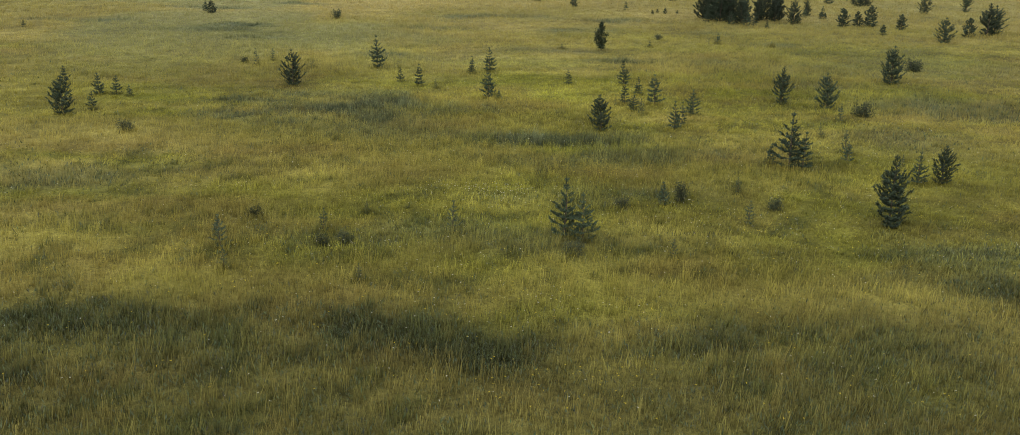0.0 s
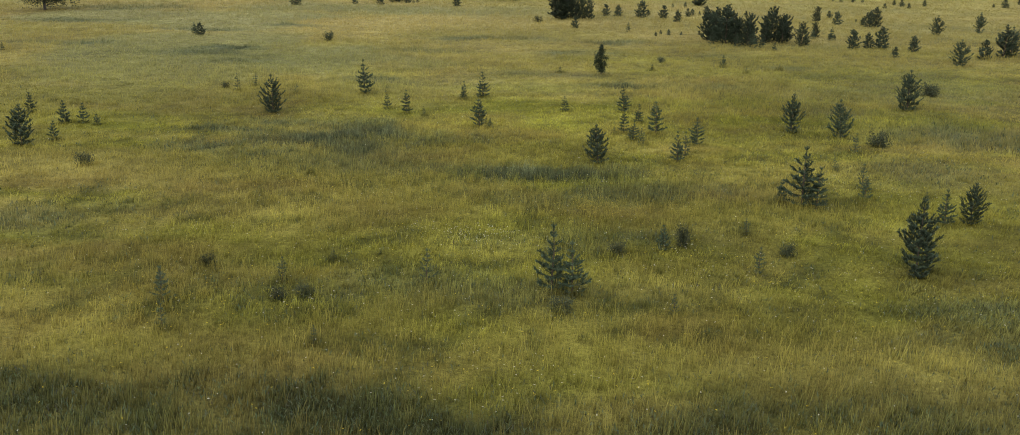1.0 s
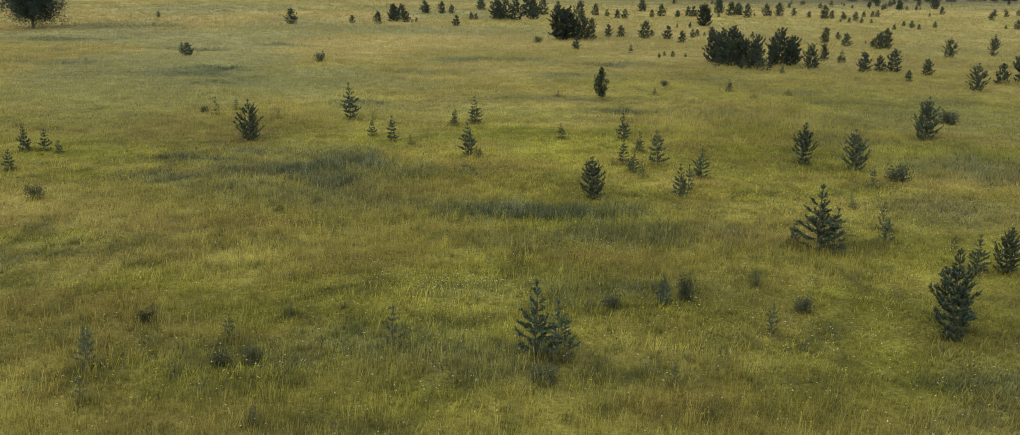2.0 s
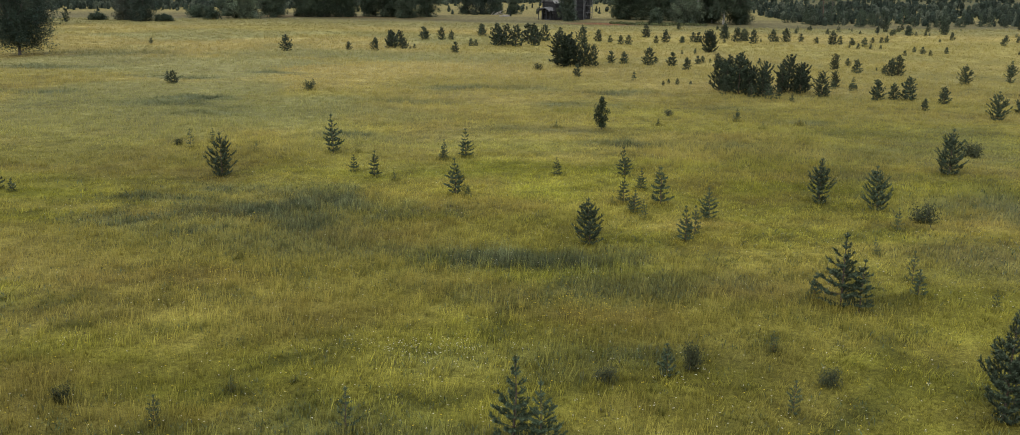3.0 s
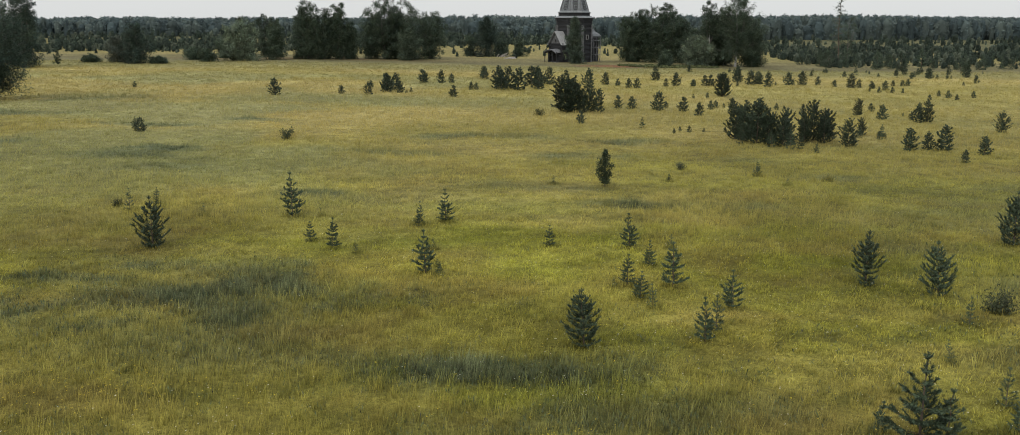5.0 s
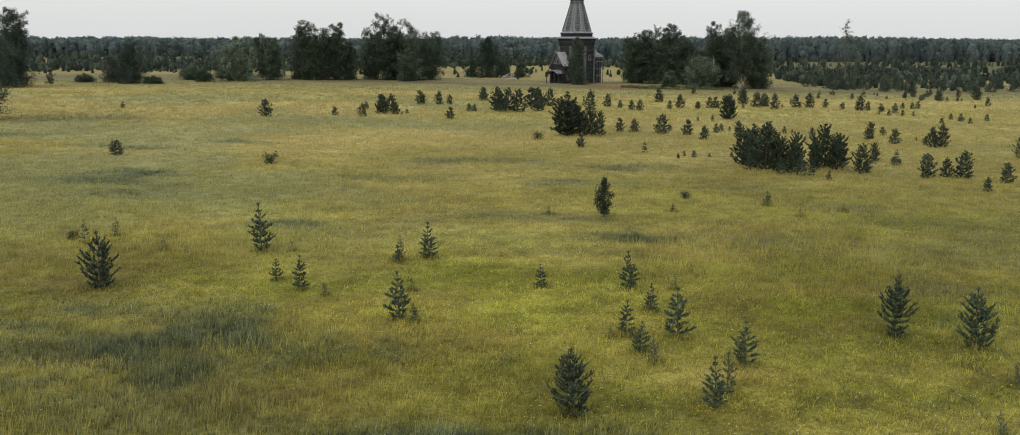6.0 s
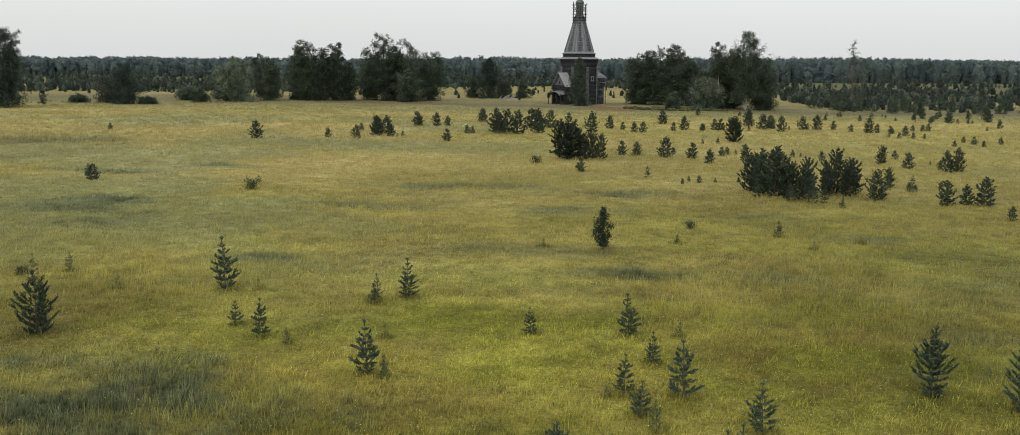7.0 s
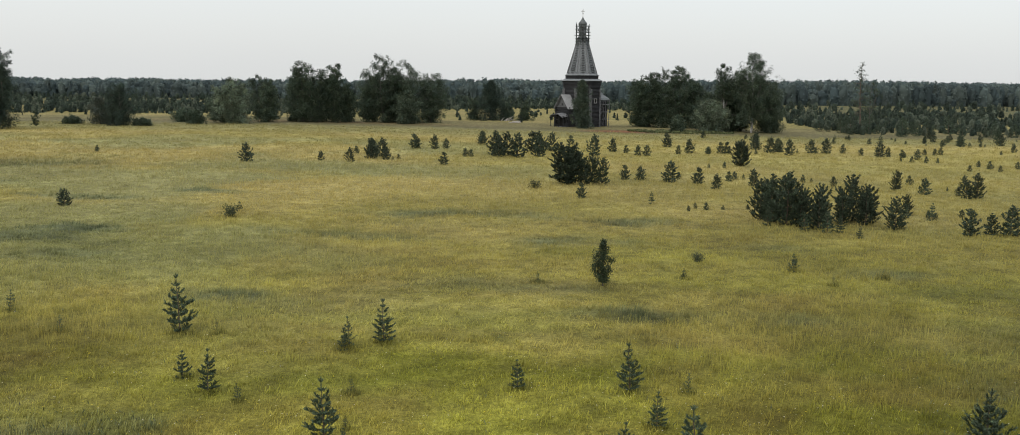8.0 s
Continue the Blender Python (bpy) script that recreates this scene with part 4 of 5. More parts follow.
for seed, x, y, h, w, low, leaders in ((122, 57.6, 293, 13.0, 8.0, 0.8, 3), (123, 47.0, 296, 11.8, 8.4, 0.5, 3), (124, 51.0, 297, 15.0, 9.0, 1.0, 3), (125, 43.6, 298, 9.8, 7.0, 0.5, 2)):
    grow(seed, x, y, h, w, low, BIRCHY, "tall old birch with pale trunk and drooping dark crown", "birch", "", name="birch", bark=BIRCH_BARK, tops=leaders, clumps=520, droop=0.5)
grow(121, 46.2, 292, 17.0, 5.6, 8.6, BIRCHY, "slim birch with its crown high on a thin trunk", "birch", "", name="birch", bark=BIRCH_BARK, tops=3, clumps=180, per=30, droop=0.4)
for seed, x, y, h, w in ((130, -72.2, 273, 10.4, 11.0), (132, 43.0, 288, 8.2, 8.6)):
    grow(seed, x, y, h, w, 0.3, WILLOW, "rounded willow with silvery grey-green leaves", "willow", "", name="willow", tops=5, clumps=560, per=32, form="dome", contrast=0.8)
for seed, x, y, h, w in ((131, -76.5, 277, 8.4, 6.5), (133, -74.5, 302, 11.8, 6.5), (134, -71.0, 300, 9.5, 5.5), (135, -66.6, 283, 10.4, 5.6)):
    grow(seed, x, y, h, w, 0.4, DEEP, BROADLEAF, clumps=200)
for seed, x, y, h, w in ((141, 33.6, 281, 4.4, 5.0), (142, -5.2, 334, 5.2, 5.6), (143, -79.3, 267, 3.2, 4.0),
                         (144, -83, 292, 5.4, 8.0), (145, -86.5, 279, 3.0, 6.5), (146, -20.0, 331, 6.2, 5.6), (147, -10.2, 331, 4.6, 5.0)):
    grow(seed, x, y, h, w, 0.15, DEEP, "round leafy bush, dull dark green, by the trees", "bush", "bushes by the trees", name="bush", tops=3, clumps=130, form="dome")
grow(140, -33.4, 291, 8.2, 7.6, 0.15, (0.062, 0.082, 0.052), "round grey-green bush standing before taller trees", "bush", "bushes by the trees", name="bush", tops=2, clumps=230, form="dome")
grow(150, -14.6, 329, 11.2, 13.0, 0.3, SPRUCY, "broad dark spruce with branches to the ground", "spruce", "", name="spruce", tops=1, clumps=420, form="cone")
grow(151, -92.3, 257, 9.4, 8.0, 0.3, SPRUCY, "dark pine with full crown beside a thicket", "pine", "", name="pine", tops=2, clumps=240)
grow(152, -98.6, 262, 6.2, 7.0, 0.2, (0.060, 0.070, 0.052), "low dense alder thicket beside a pine", "bush", "", name="bush", tops=3, clumps=200, form="dome")
grow(153, -87.0, 256, 1.4, 5.0, 0.1, DEEP, "low scrub at the foot of a pine", "bush", "", name="bush", tops=4, clumps=70, form="cone")
grow(154, -105.5, 261, 1.7, 5.0, 0.1, DEEP, "low scrub at the edge of a thicket", "bush", "", name="bush", tops=3, clumps=60, form="dome")
grow(155, -108.0, 250, 3.4, 1.9, 0.4, DEEP, "slim young birch at the meadow's edge", "birch", "", name="birch", tops=1, clumps=60, per=22, leaf=0.16, form="column")
grow(160, 10.9, 291.5, 12.0, 6.0, 0.3, (0.060, 0.080, 0.054), "tall narrow leafy tree before the wooden church", "tree", "", tops=1, clumps=300, form="spire")
grow(161, -68.5, 151.0, 14.5, 10.5, 2.2, SPRUCY, "big dark birch with drooping boughs at the meadow's side", "birch", "", name="birch", tops=5, clumps=560, per=60, leaf=0.19, droop=0.8)
grow(162, -108.2, 236, 16.6, 8.6, 0.5, SPRUCY, "tall dark tree behind the meadow's side", "tree", "", tops=3, clumps=330, per=40)
grow(163, -112.0, 239, 15.2, 9.0, 0.4, DEEP, "tall dark tree behind the meadow's side", "tree", "", tops=3, clumps=300)


def bare_tree(x, y, h):
    """A thin old pine, nearly bare, with a few tufts at the top."""
    rnd = random.Random(7)
    root = new("dead_pine")
    wood = Soup()
    pts = [Vector((rnd.uniform(-0.25, 0.25), rnd.uniform(-0.25, 0.25), h * k / 6)) for k in range(7)]
    wood.tube(pts, [0.24 * (1 - k / 7) for k in range(7)], 6)
    V, C = [], []
    for _ in range(70):
        f = rnd.uniform(0.25, 0.99)
        a = rnd.uniform(0, 6.28)
        p = pts[min(5, int(f * 6))].lerp(pts[min(5, int(f * 6)) + 1], f * 6 - min(5, int(f * 6)))
        e = p + Vector((math.cos(a), math.sin(a), rnd.uniform(-0.1, 0.5))) * rnd.uniform(0.7, 2.4) * (1.25 - f * 0.6)
        wood.tube([p, p.lerp(e, 0.5) + Vector((0, 0, 0.12)), e], [0.07, 0.045, 0.015], 3)
        if rnd.random() < (0.9 if f < 0.62 else 0.45):
            for _ in range(18):
                q = e + Vector((rnd.gauss(0, 0.3), rnd.gauss(0, 0.3), rnd.gauss(0, 0.2)))
                u = Vector((rnd.gauss(0, 1), rnd.gauss(0, 1), rnd.gauss(0, 1))).normalized() * 0.34
                w = u.orthogonal().normalized() * 0.10
                V.extend((q - w, q + w, q + u))
                C.extend([tuple(np.array(DEEP) * rnd.uniform(0.8, 1.4))] * 3)
    put("trunk", wood.mesh("dead_trunk"), PINE_BARK, root)
    put("tufts", mesh_from("dead_tufts", [tuple(p) for p in V], np.arange(len(V)).reshape(-1, 3), C), LEAF, root)
    root.matrix_basis = Matrix.Translation((x, y, stand(x, y, 0.05)))
    tagged(root, "tall thin half-dead pine with sparse top", "pine")


bare_tree(81.8, 299, 17.4)

grow(170, 8.0, 93.3, 2.55, 1.2, 0.35, (0.036, 0.050, 0.026), "young birch with an upright leafy crown, alone in the grass", "birch", "", name="young_birch", tops=1, clumps=110, per=26, leaf=0.095, form="flame")

grow(171, 84.6, 300, 13.5, 5.0, 2.5, BIRCHY, "tall sparse birch beside a half-dead pine", "birch", "", name="birch", tops=2, clumps=90, per=12, droop=0.5)

# dense young pines along the wood's edge
park.kind("edge0", lambda: pine_thing(75, 6.0, 10, 0.44, 11, 0.42, "pine", slim=0.2, twigs=3, first=0.03, rising=0.15, wood=False), 6.0, "dark dense pine at the edge of the young wood", "pine", "pines at the wood's edge")
park.kind("edge1", lambda: pine_thing(76, 6.0, 10, 0.46, 11, 0.42, "pine", slim=0.2, twigs=3, first=0.03, rising=0.15, wood=False), 6.0, "dark dense pine at the edge of the young wood", "pine", "pines at the wood's edge")
edge_rnd = random.Random(14)
for k in range(60):
    ex = 75 + 95 * (k / 60) ** 1.35 + edge_rnd.uniform(-2, 2)
    ey = 279 + edge_rnd.uniform(0, 26) + (8 if ex < 86 else 0)
    park.plant(edge_rnd.choice(("edge0", "edge1")), ex, ey, edge_rnd.uniform(2.4, 4.8) * (1.0 if ex < 104 else 0.7), edge_rnd.uniform(0, 360), edge_rnd.uniform(0.9, 1.3))
park.finish()

# ---------------------------------------------------------------- grass, weeds and flowers between the plants
build_grass([q for q in park.places if q[1] < 100])
build_weeds()
build_flowers("white_flowers", (0.66, 0.65, 0.54), "small white wildflower heads scattered through the grass",
              ((-0.6, 43.2, 1.6, 0.7, 150), (-2.7, 31.7, 2.0, 2.2, 60), (-7.5, 48.0, 2.4, 1.5, 60), (9.0, 38.0, 4.0, 3.0, 140), (20.0, 52.0, 5.0, 5.0, 200)), 31, 5600, 0.024)
build_flowers("yellow_flowers", (0.58, 0.45, 0.03), "small yellow wildflower heads among the grass stems",
              ((4.8, 47.6, 1.2, 1.2, 130), (-10.0, 33.5, 2.0, 1.6, 60), (2.0, 24.0, 1.5, 1.0, 40), (-9.0, 51.0, 3.0, 1.2, 160), (18.0, 60.0, 8.0, 6.0, 260)), 32, 6500, 0.028)


# ---------------------------------------------------------------- young wood and far forest
def wood_stuff(name, label, x, y, h, width, sides, tones, seed, conic, sprigs=36, sprig=0.40):
    """Many small trees as one sheet of growth: each a lumpy crown thickly set with sprigs."""
    rng = np.random.default_rng(seed)
    n = len(x)
    z0 = rise(x, y)
    tone = np.asarray(tones)[rng.integers(0, len(tones), n)] * rng.uniform(0.78, 1.25, (n, 1))
    level = np.array((-0.02, 0.30, 0.60, 0.86))
    round_env, cone_env = np.array((0.85, 1.0, 0.96, 0.66)), np.array((0.95, 0.80, 0.48, 0.17))
    env = np.where(conic[:, None], cone_env[None], round_env[None])
    rings = len(level)
    ang = np.arange(sides) * 2 * np.pi / sides + rng.uniform(0, 6.28, (n, rings, 1)) * 0.2
    rad = width[:, None, None] * 0.42 * env[:, :, None] * rng.uniform(0.75, 1.2, (n, rings, sides))
    lev = h[:, None, None] * 0.96 * (level[None, :, None] + rng.uniform(-0.06, 0.06, (n, rings, sides)) * (level > 0)[None, :, None])
    R = np.stack([x[:, None, None] + np.cos(ang) * rad, y[:, None, None] + np.sin(ang) * rad, z0[:, None, None] + lev], 3)
    tip = np.stack([x + rng.normal(0, 0.06, n) * width, y + rng.normal(0, 0.06, n) * width, z0 + h * 0.96], 1)
    per = rings * sides + 1
    body = np.concatenate([R.reshape(n, -1, 3), tip[:, None]], axis=1)
    tri = []
    for k in range(rings - 1):
        for j in range(sides):
            p, q = k * sides + j, k * sides + (j + 1) % sides
            tri += [(p, q, q + sides), (p, q + sides, p + sides)]
    tri += [((rings - 1) * sides + j, (rings - 1) * sides + (j + 1) % sides, per - 1) for j in range(sides)]
    T = (np.array(tri)[None] + np.arange(n)[:, None, None] * per).reshape(-1, 3)
    C = (tone[:, None] * rng.uniform(0.6, 1.05, (n, per, 1))).reshape(-1, 3)
    # sprigs on the crown's skin
    f = rng.random((n, sprigs)) ** 0.85
    a = rng.uniform(0, 2 * np.pi, (n, sprigs))
    q = np.clip((f - 0.4) / 0.6, -0.4, 1)
    e = np.where(conic[:, None], (1 - f) ** 0.85 + 0.05, np.sqrt(1 - q * q * 0.96))
    r = width[:, None] * 0.5 * e * rng.uniform(0.78, 1.1, (n, sprigs))
    P = np.stack([x[:, None] + np.cos(a) * r, y[:, None] + np.sin(a) * r, z0[:, None] + h[:, None] * (0.03 + 0.95 * f)], 2).reshape(-1, 3)
    m = len(P)
    N = np.stack([np.cos(a) * e, np.sin(a) * e, np.where(conic[:, None], 0.5, 0.3 + q)], 2).reshape(-1, 3) + rng.normal(0, 0.4, (m, 3))
    N /= np.linalg.norm(N, axis=1)[:, None] + 1e-6
    U = np.cross(N, rng.normal(0, 1, (m, 3)))
    U /= np.linalg.norm(U, axis=1)[:, None] + 1e-6
    W = np.cross(N, U)
    s = (np.repeat(sprig * (y / 300.0) ** 0.8, sprigs) * rng.uniform(0.6, 1.3, m))[:, None]
    S = np.stack([P - W * s * 0.5 - U * s * 0.4, P + W * s * 0.5 - U * s * 0.4, P + U * s * 0.7], 1).reshape(-1, 3)
    D = np.repeat(np.repeat(tone, sprigs, axis=0) * rng.uniform(0.8, 1.3, (m, 1)), 3, axis=0)
    T = np.concatenate([T, n * per + np.arange(3 * m).reshape(-1, 3)])
    me = mesh_from(name, np.concatenate([body.reshape(-1, 3), S]), T, np.concatenate([C, D]), True)
    tagged(put(name, me, FAR_LEAF), label, "forest", "", "stuff")


def build_woods():
    rng = np.random.default_rng(77)
    # scattered young pines and willows between meadow and forest
    n = 60000
    x = rng.uniform(-330, 430, n)
    y = rng.uniform(318, 640, n)
    front = np.where(x < -66, 334, 352) + 26 * (F_DRY(x / 2, y / 2) - 0.5) + np.clip(135 - np.abs(x - 15) * 1.3, 0, 135)
    deep = y - front
    dens = np.where(deep > 0, 0.34 * np.clip(1.1 - deep / 150, 0.10, 1), np.where(np.abs(x - 10) < 95, 0.035, 0.015))
    dens = dens * np.where(x > 62, np.clip((F_GREEN(x / 4, y / 9) - 0.40) / 0.10, 0.12, 1.0), 1)
    keep = (rng.random(n) < dens) & (np.abs(x - 5) < 0.56 * y)
    x, y, deep = x[keep], y[keep], deep[keep]
    n2 = 760
    x = np.concatenate([x, 77 + 158 * rng.random(n2) ** 1.4])
    y = np.concatenate([y, 286 + 80 * rng.random(n2) ** 0.8])
    deep = np.concatenate([deep, np.full(n2, 20.0)])
    n = len(x)
    h = rng.uniform(1.0, 3.1, n) * np.clip(0.85 + deep / 220, 0.7, 1.5) * np.where(x < -66, 0.92, 1.0)
    wood_stuff("young_wood", "scattered young pines and willows before the forest", x, y, h, h * rng.uniform(0.5, 0.85, n), 5,
               ((0.036, 0.050, 0.036), (0.048, 0.064, 0.045), (0.092, 0.110, 0.078), (0.034, 0.049, 0.036)), 5, rng.random(n) < 0.5)
    # the closed forest behind
    n = 4500
    x = rng.uniform(-430, 540, n)
    back = rng.random(n) ** 1.7 * 120
    y = 625 + np.clip(x, -400, 600) * 0.13 + back
    h = rng.uniform(10.4, 12.2, n) + back * 0.012 + 2.2 * (F_DRY(x / 3, y / 3) - 0.5) * 2 + np.clip((x + 60) * 0.009, 0, 2.8) - np.clip((-x - 40) * 0.014, 0, 1.9)
    h = np.where(back < 14, h * rng.uniform(0.45, 1.0, n), h)
    # foliage tones raised and blued: distance haze put into the colour
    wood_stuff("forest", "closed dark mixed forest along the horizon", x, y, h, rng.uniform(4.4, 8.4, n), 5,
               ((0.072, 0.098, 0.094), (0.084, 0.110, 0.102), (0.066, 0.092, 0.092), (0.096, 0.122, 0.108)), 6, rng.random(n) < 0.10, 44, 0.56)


def build_nettles():
    rng = np.random.default_rng(91)
    n = 260
    a, q = rng.uniform(0, 2 * np.pi, n), np.sqrt(rng.random(n))
    x, y = 34 + np.cos(a) * q * 13, 281 + np.sin(a) * q * 4.5
    h = rng.uniform(0.2, 0.6, n)
    wood_stuff("nettles", "low bed of dark green nettles by the trees", x, y, h, h * rng.uniform(1.2, 2.4, n), 5,
               ((0.105, 0.115, 0.05), (0.085, 0.10, 0.045)), 8, rng.random(n) < 0.1)


build_woods()
build_nettles()


# ---------------------------------------------------------------- the wooden church
AXIS = math.atan2(-0.66, -0.75)


def lathe(bm, profile, sides=8, turn=0.0, cap=True):
    rings = []
    for r, z in profile:
        rings.append([bm.verts.new((r * math.sin(turn + 2 * math.pi * (s + 0.5) / sides), r * math.cos(turn + 2 * math.pi * (s + 0.5) / sides), z)) for s in range(sides)])
    for a, b in zip(rings, rings[1:]):
        for s in range(sides):
            bm.faces.new((a[s], a[(s + 1) % sides], b[(s + 1) % sides], b[s]))
    if cap:
        bm.faces.new(rings[0])
        bm.faces.new(rings[-1])
    bmesh.ops.recalc_face_normals(bm, faces=bm.faces)


def log_courses(r0, r1, z0, z1, step=0.34):
    """Profile of stacked round logs."""
    n = max(1, round((z1 - z0) / step))
    out = []
    for k in range(n):
        for u, bulge in ((0.02, -0.06), (0.25, 0.03), (0.5, 0.07), (0.75, 0.03), (0.98, -0.06)):
            f = (k + u) / n
            out.append((r0 + (r1 - r0) * f + bulge, z0 + (z1 - z0) * f))
    return out


def along(d, side, z):
    """A place by its distance out along the building's long axis, sideways, and up."""
    return Vector((math.sin(AXIS) * d + math.cos(AXIS) * side, math.cos(AXIS) * d - math.sin(AXIS) * side, z))


TURN = Matrix.Rotation(-AXIS, 4, "Z")


def slab(bm, a, b, c, d, thick):
    """A board-like sheet with thickness through four corners."""
    n = (b - a).cross(d - a).normalized() * thick
    low = [bm.verts.new(p) for p in (a, b, c, d)]
    top = [bm.verts.new(p + n) for p in (a, b, c, d)]
    bm.faces.new(low[::-1])
    bm.faces.new(top)
    for k in range(4):
        bm.faces.new((low[k], low[(k + 1) % 4], top[(k + 1) % 4], top[k]))


def build_church(x, y):
    root = new("wooden_church")
    tagged(root, "old grey log church with tall tent roof and onion dome", "church")

    bm = bmesh.new()
    lathe(bm, log_courses(5.0, 5.0, 0, 9.9) + log_courses(5.0, 5.45, 9.95, 11.9), 8, AXIS)
    part("log_wall", bm, LOG_WOOD, root, "dark weathered octagonal log walls flaring at the top")
    # crossed log ends at the corners
    for s in range(8):
        a = AXIS + 2 * math.pi * (s + 0.5) / 8
        bm = bmesh.new()
        for k in range(29):
            z = 9.9 * (k + 0.5) / 29
            for turn in (-1, 1):
                c = Vector((math.sin(a) * 4.98, math.cos(a) * 4.98, z + 0.08 * turn))
                d = Vector((math.sin(a + turn * 1.178), math.cos(a + turn * 1.178), 0)) * 0.42
                add_bar(bm, c, c + d, 0.15, None, 6)
        part("log_ends", bm, PLANK, root, "grey weathered log ends at a corner")
    bm = bmesh.new()
    lathe(bm, [(4.4, 11.85), (5.72, 11.85), (5.78, 11.98), (4.85, 12.40), (4.6, 12.45)], 8, AXIS)
    part("lower_eave", bm, SHINGLE, root, "projecting grey plank eave")
    bm = bmesh.new()
    lathe(bm, log_courses(4.45, 4.55, 12.4, 13.3, 0.27), 8, AXIS)
    part("upper_wall", bm, LOG_WOOD, root)
    bm = bmesh.new()
    lathe(bm, [(4.0, 13.28), (4.72, 13.28), (4.78, 13.40), (4.05, 13.8), (3.9, 13.85)], 8, AXIS)
    part("upper_eave", bm, SHINGLE, root, "projecting grey plank eave")

    # tent roof: lapped courses
    z0, z1, r0, r1, n = 13.85, 23.4, 4.05, 1.12, 30
    prof = []
    for k in range(n):
        for u, lip in ((0.0, 0.07), (0.98, 0.0)):
            f = (k + u) / n
            prof.append((r0 + (r1 - r0) * f + lip, z0 + (z1 - z0) * f))
    bm = bmesh.new()
    lathe(bm, prof, 8, AXIS)
    tent = part("tent_roof", bm, SHINGLE, root, "steep eight-sided tent roof of grey boards")
    for s in range(8):
        a = AXIS + 2 * math.pi * (s + 0.5) / 8
        bm = bmesh.new()
        add_bar(bm, (math.sin(a) * (r0 + 0.1), math.cos(a) * (r0 + 0.1), z0), (math.sin(a) * (r1 + 0.08), math.cos(a) * (r1 + 0.08), z1), 0.10, 0.06, 4)
        part("hip_board", bm, PLANK, tent)
        # roofers' ladder up each face
        a = AXIS + 2 * math.pi * s / 8
        out, side = Vector((math.sin(a), math.cos(a), 0)), Vector((math.cos(a), -math.sin(a), 0))
        k8 = math.cos(math.pi / 8)
        bm = bmesh.new()
        for sg in (-1, 1):
            add_bar(bm, out * (r0 * k8 + 0.02) + side * 0.62 * sg + Vector((0, 0, z0 + 0.5)), out * (r1 * k8 + 0.16) + side * 0.34 * sg + Vector((0, 0, z1 - 1.2)), 0.05)
        for q in range(22):
            f = (q + 0.7) / 22
            c = out * ((r0 + (r1 - r0) * f) * k8 + 0.16) + Vector((0, 0, z0 + (z1 - z0) * f))
            wd = 0.60 - 0.28 * f
            add_box(bm, c, (wd * 1.5, 0.10, 0.12), Matrix.Rotation(-a, 4, "Z"))
        part("roof_ladder", bm, LOG_WOOD, tent, "dark roofing ladder")

    bm = bmesh.new()
    lathe(bm, log_courses(0.85, 0.82, 23.3, 25.7, 0.3), 12, AXIS)
    part("drum", bm, SHINGLE, root, "narrow shingled drum under the dome")
    bm = bmesh.new()
    lathe(bm, [(0.8, 25.65), (1.0, 25.8), (1.05, 25.95), (0.85, 26.05), (0.98, 26.25), (1.12, 26.5), (1.12, 26.75), (0.95, 27.1), (0.66, 27.4),
               (0.42, 27.75), (0.22, 28.05), (0.12, 28.35), (0.06, 28.5)], 14)
    dome = part("onion_dome", bm, DOME, root, "small grey shingled onion dome")
    for f in dome.data.polygons:
        f.use_smooth = True
    bm = bmesh.new()
    add_bar(bm, (0, 0, 28.3), (0, 0, 30.5), 0.06)
    tilt = Matrix.Rotation(0.5, 4, "Z")
    add_box(bm, (0, 0, 29.85), (1.0, 0.08, 0.09), tilt)
    add_box(bm, (0, 0, 30.15), (0.5, 0.08, 0.08), tilt)
    add_box(bm, (0, 0, 29.35), (0.6, 0.08, 0.08), tilt @ Matrix.Rotation(0.35, 4, "Y"))
    part("cross", bm, CROSS_METAL, root, "thin metal cross with three bars")

    # west range with gable, toward the visitor's path
    bm = bmesh.new()
    d0, d1, hw, eave, ridge = 3.6, 7.4, 2.15, 5.1, 8.35
    n = 15
    for k in range(n):
        z = eave * (k + 0.5) / n
        for sg in (-1, 1):
            add_bar(bm, along(d0, sg * hw, z), along(d1 + 0.35, sg * hw, z), 0.175, None, 6)
        add_bar(bm, along(d1, -hw - 0.35, z + 0.08), along(d1, hw + 0.35, z + 0.08), 0.175, None, 6)
    part("range_wall", bm, LOG_WOOD, root, "dark log walls of the low west range")
    bm = bmesh.new()
    for k in range(18):
        s0 = -hw + 2 * hw * k / 18
        s1 = s0 + 2 * hw / 18 - 0.02
        h0 = eave + (ridge - eave) * (1 - abs(s0 + s1) / 2 / hw)
        add_box(bm, along(d1 - 0.03 + 0.02 * (k % 2), (s0 + s1) / 2, (eave + h0) / 2), (s1 - s0, 0.06, max(0.1, h0 - eave)), TURN)
    part("gable", bm, PLANK, root, "gable closed with upright grey boards")
    for sg in (-1, 1):
        bm = bmesh.new()
        for k in range(14):
            a0 = d0 - 0.6 + (d1 + 0.9 - d0 + 0.6) * k / 14
            a1 = a0 + (d1 + 1.5 - d0) / 14 - 0.03
            lift = 0.04 * (k % 2)
            pts = [along(a0, 0, ridge + lift), along(a0, sg * (hw + 0.35), eave - 0.45 + lift), along(a1, sg * (hw + 0.35), eave - 0.45 + lift), along(a1, 0, ridge + lift)]
            slab(bm, *(pts if sg > 0 else pts[::-1]), 0.06)
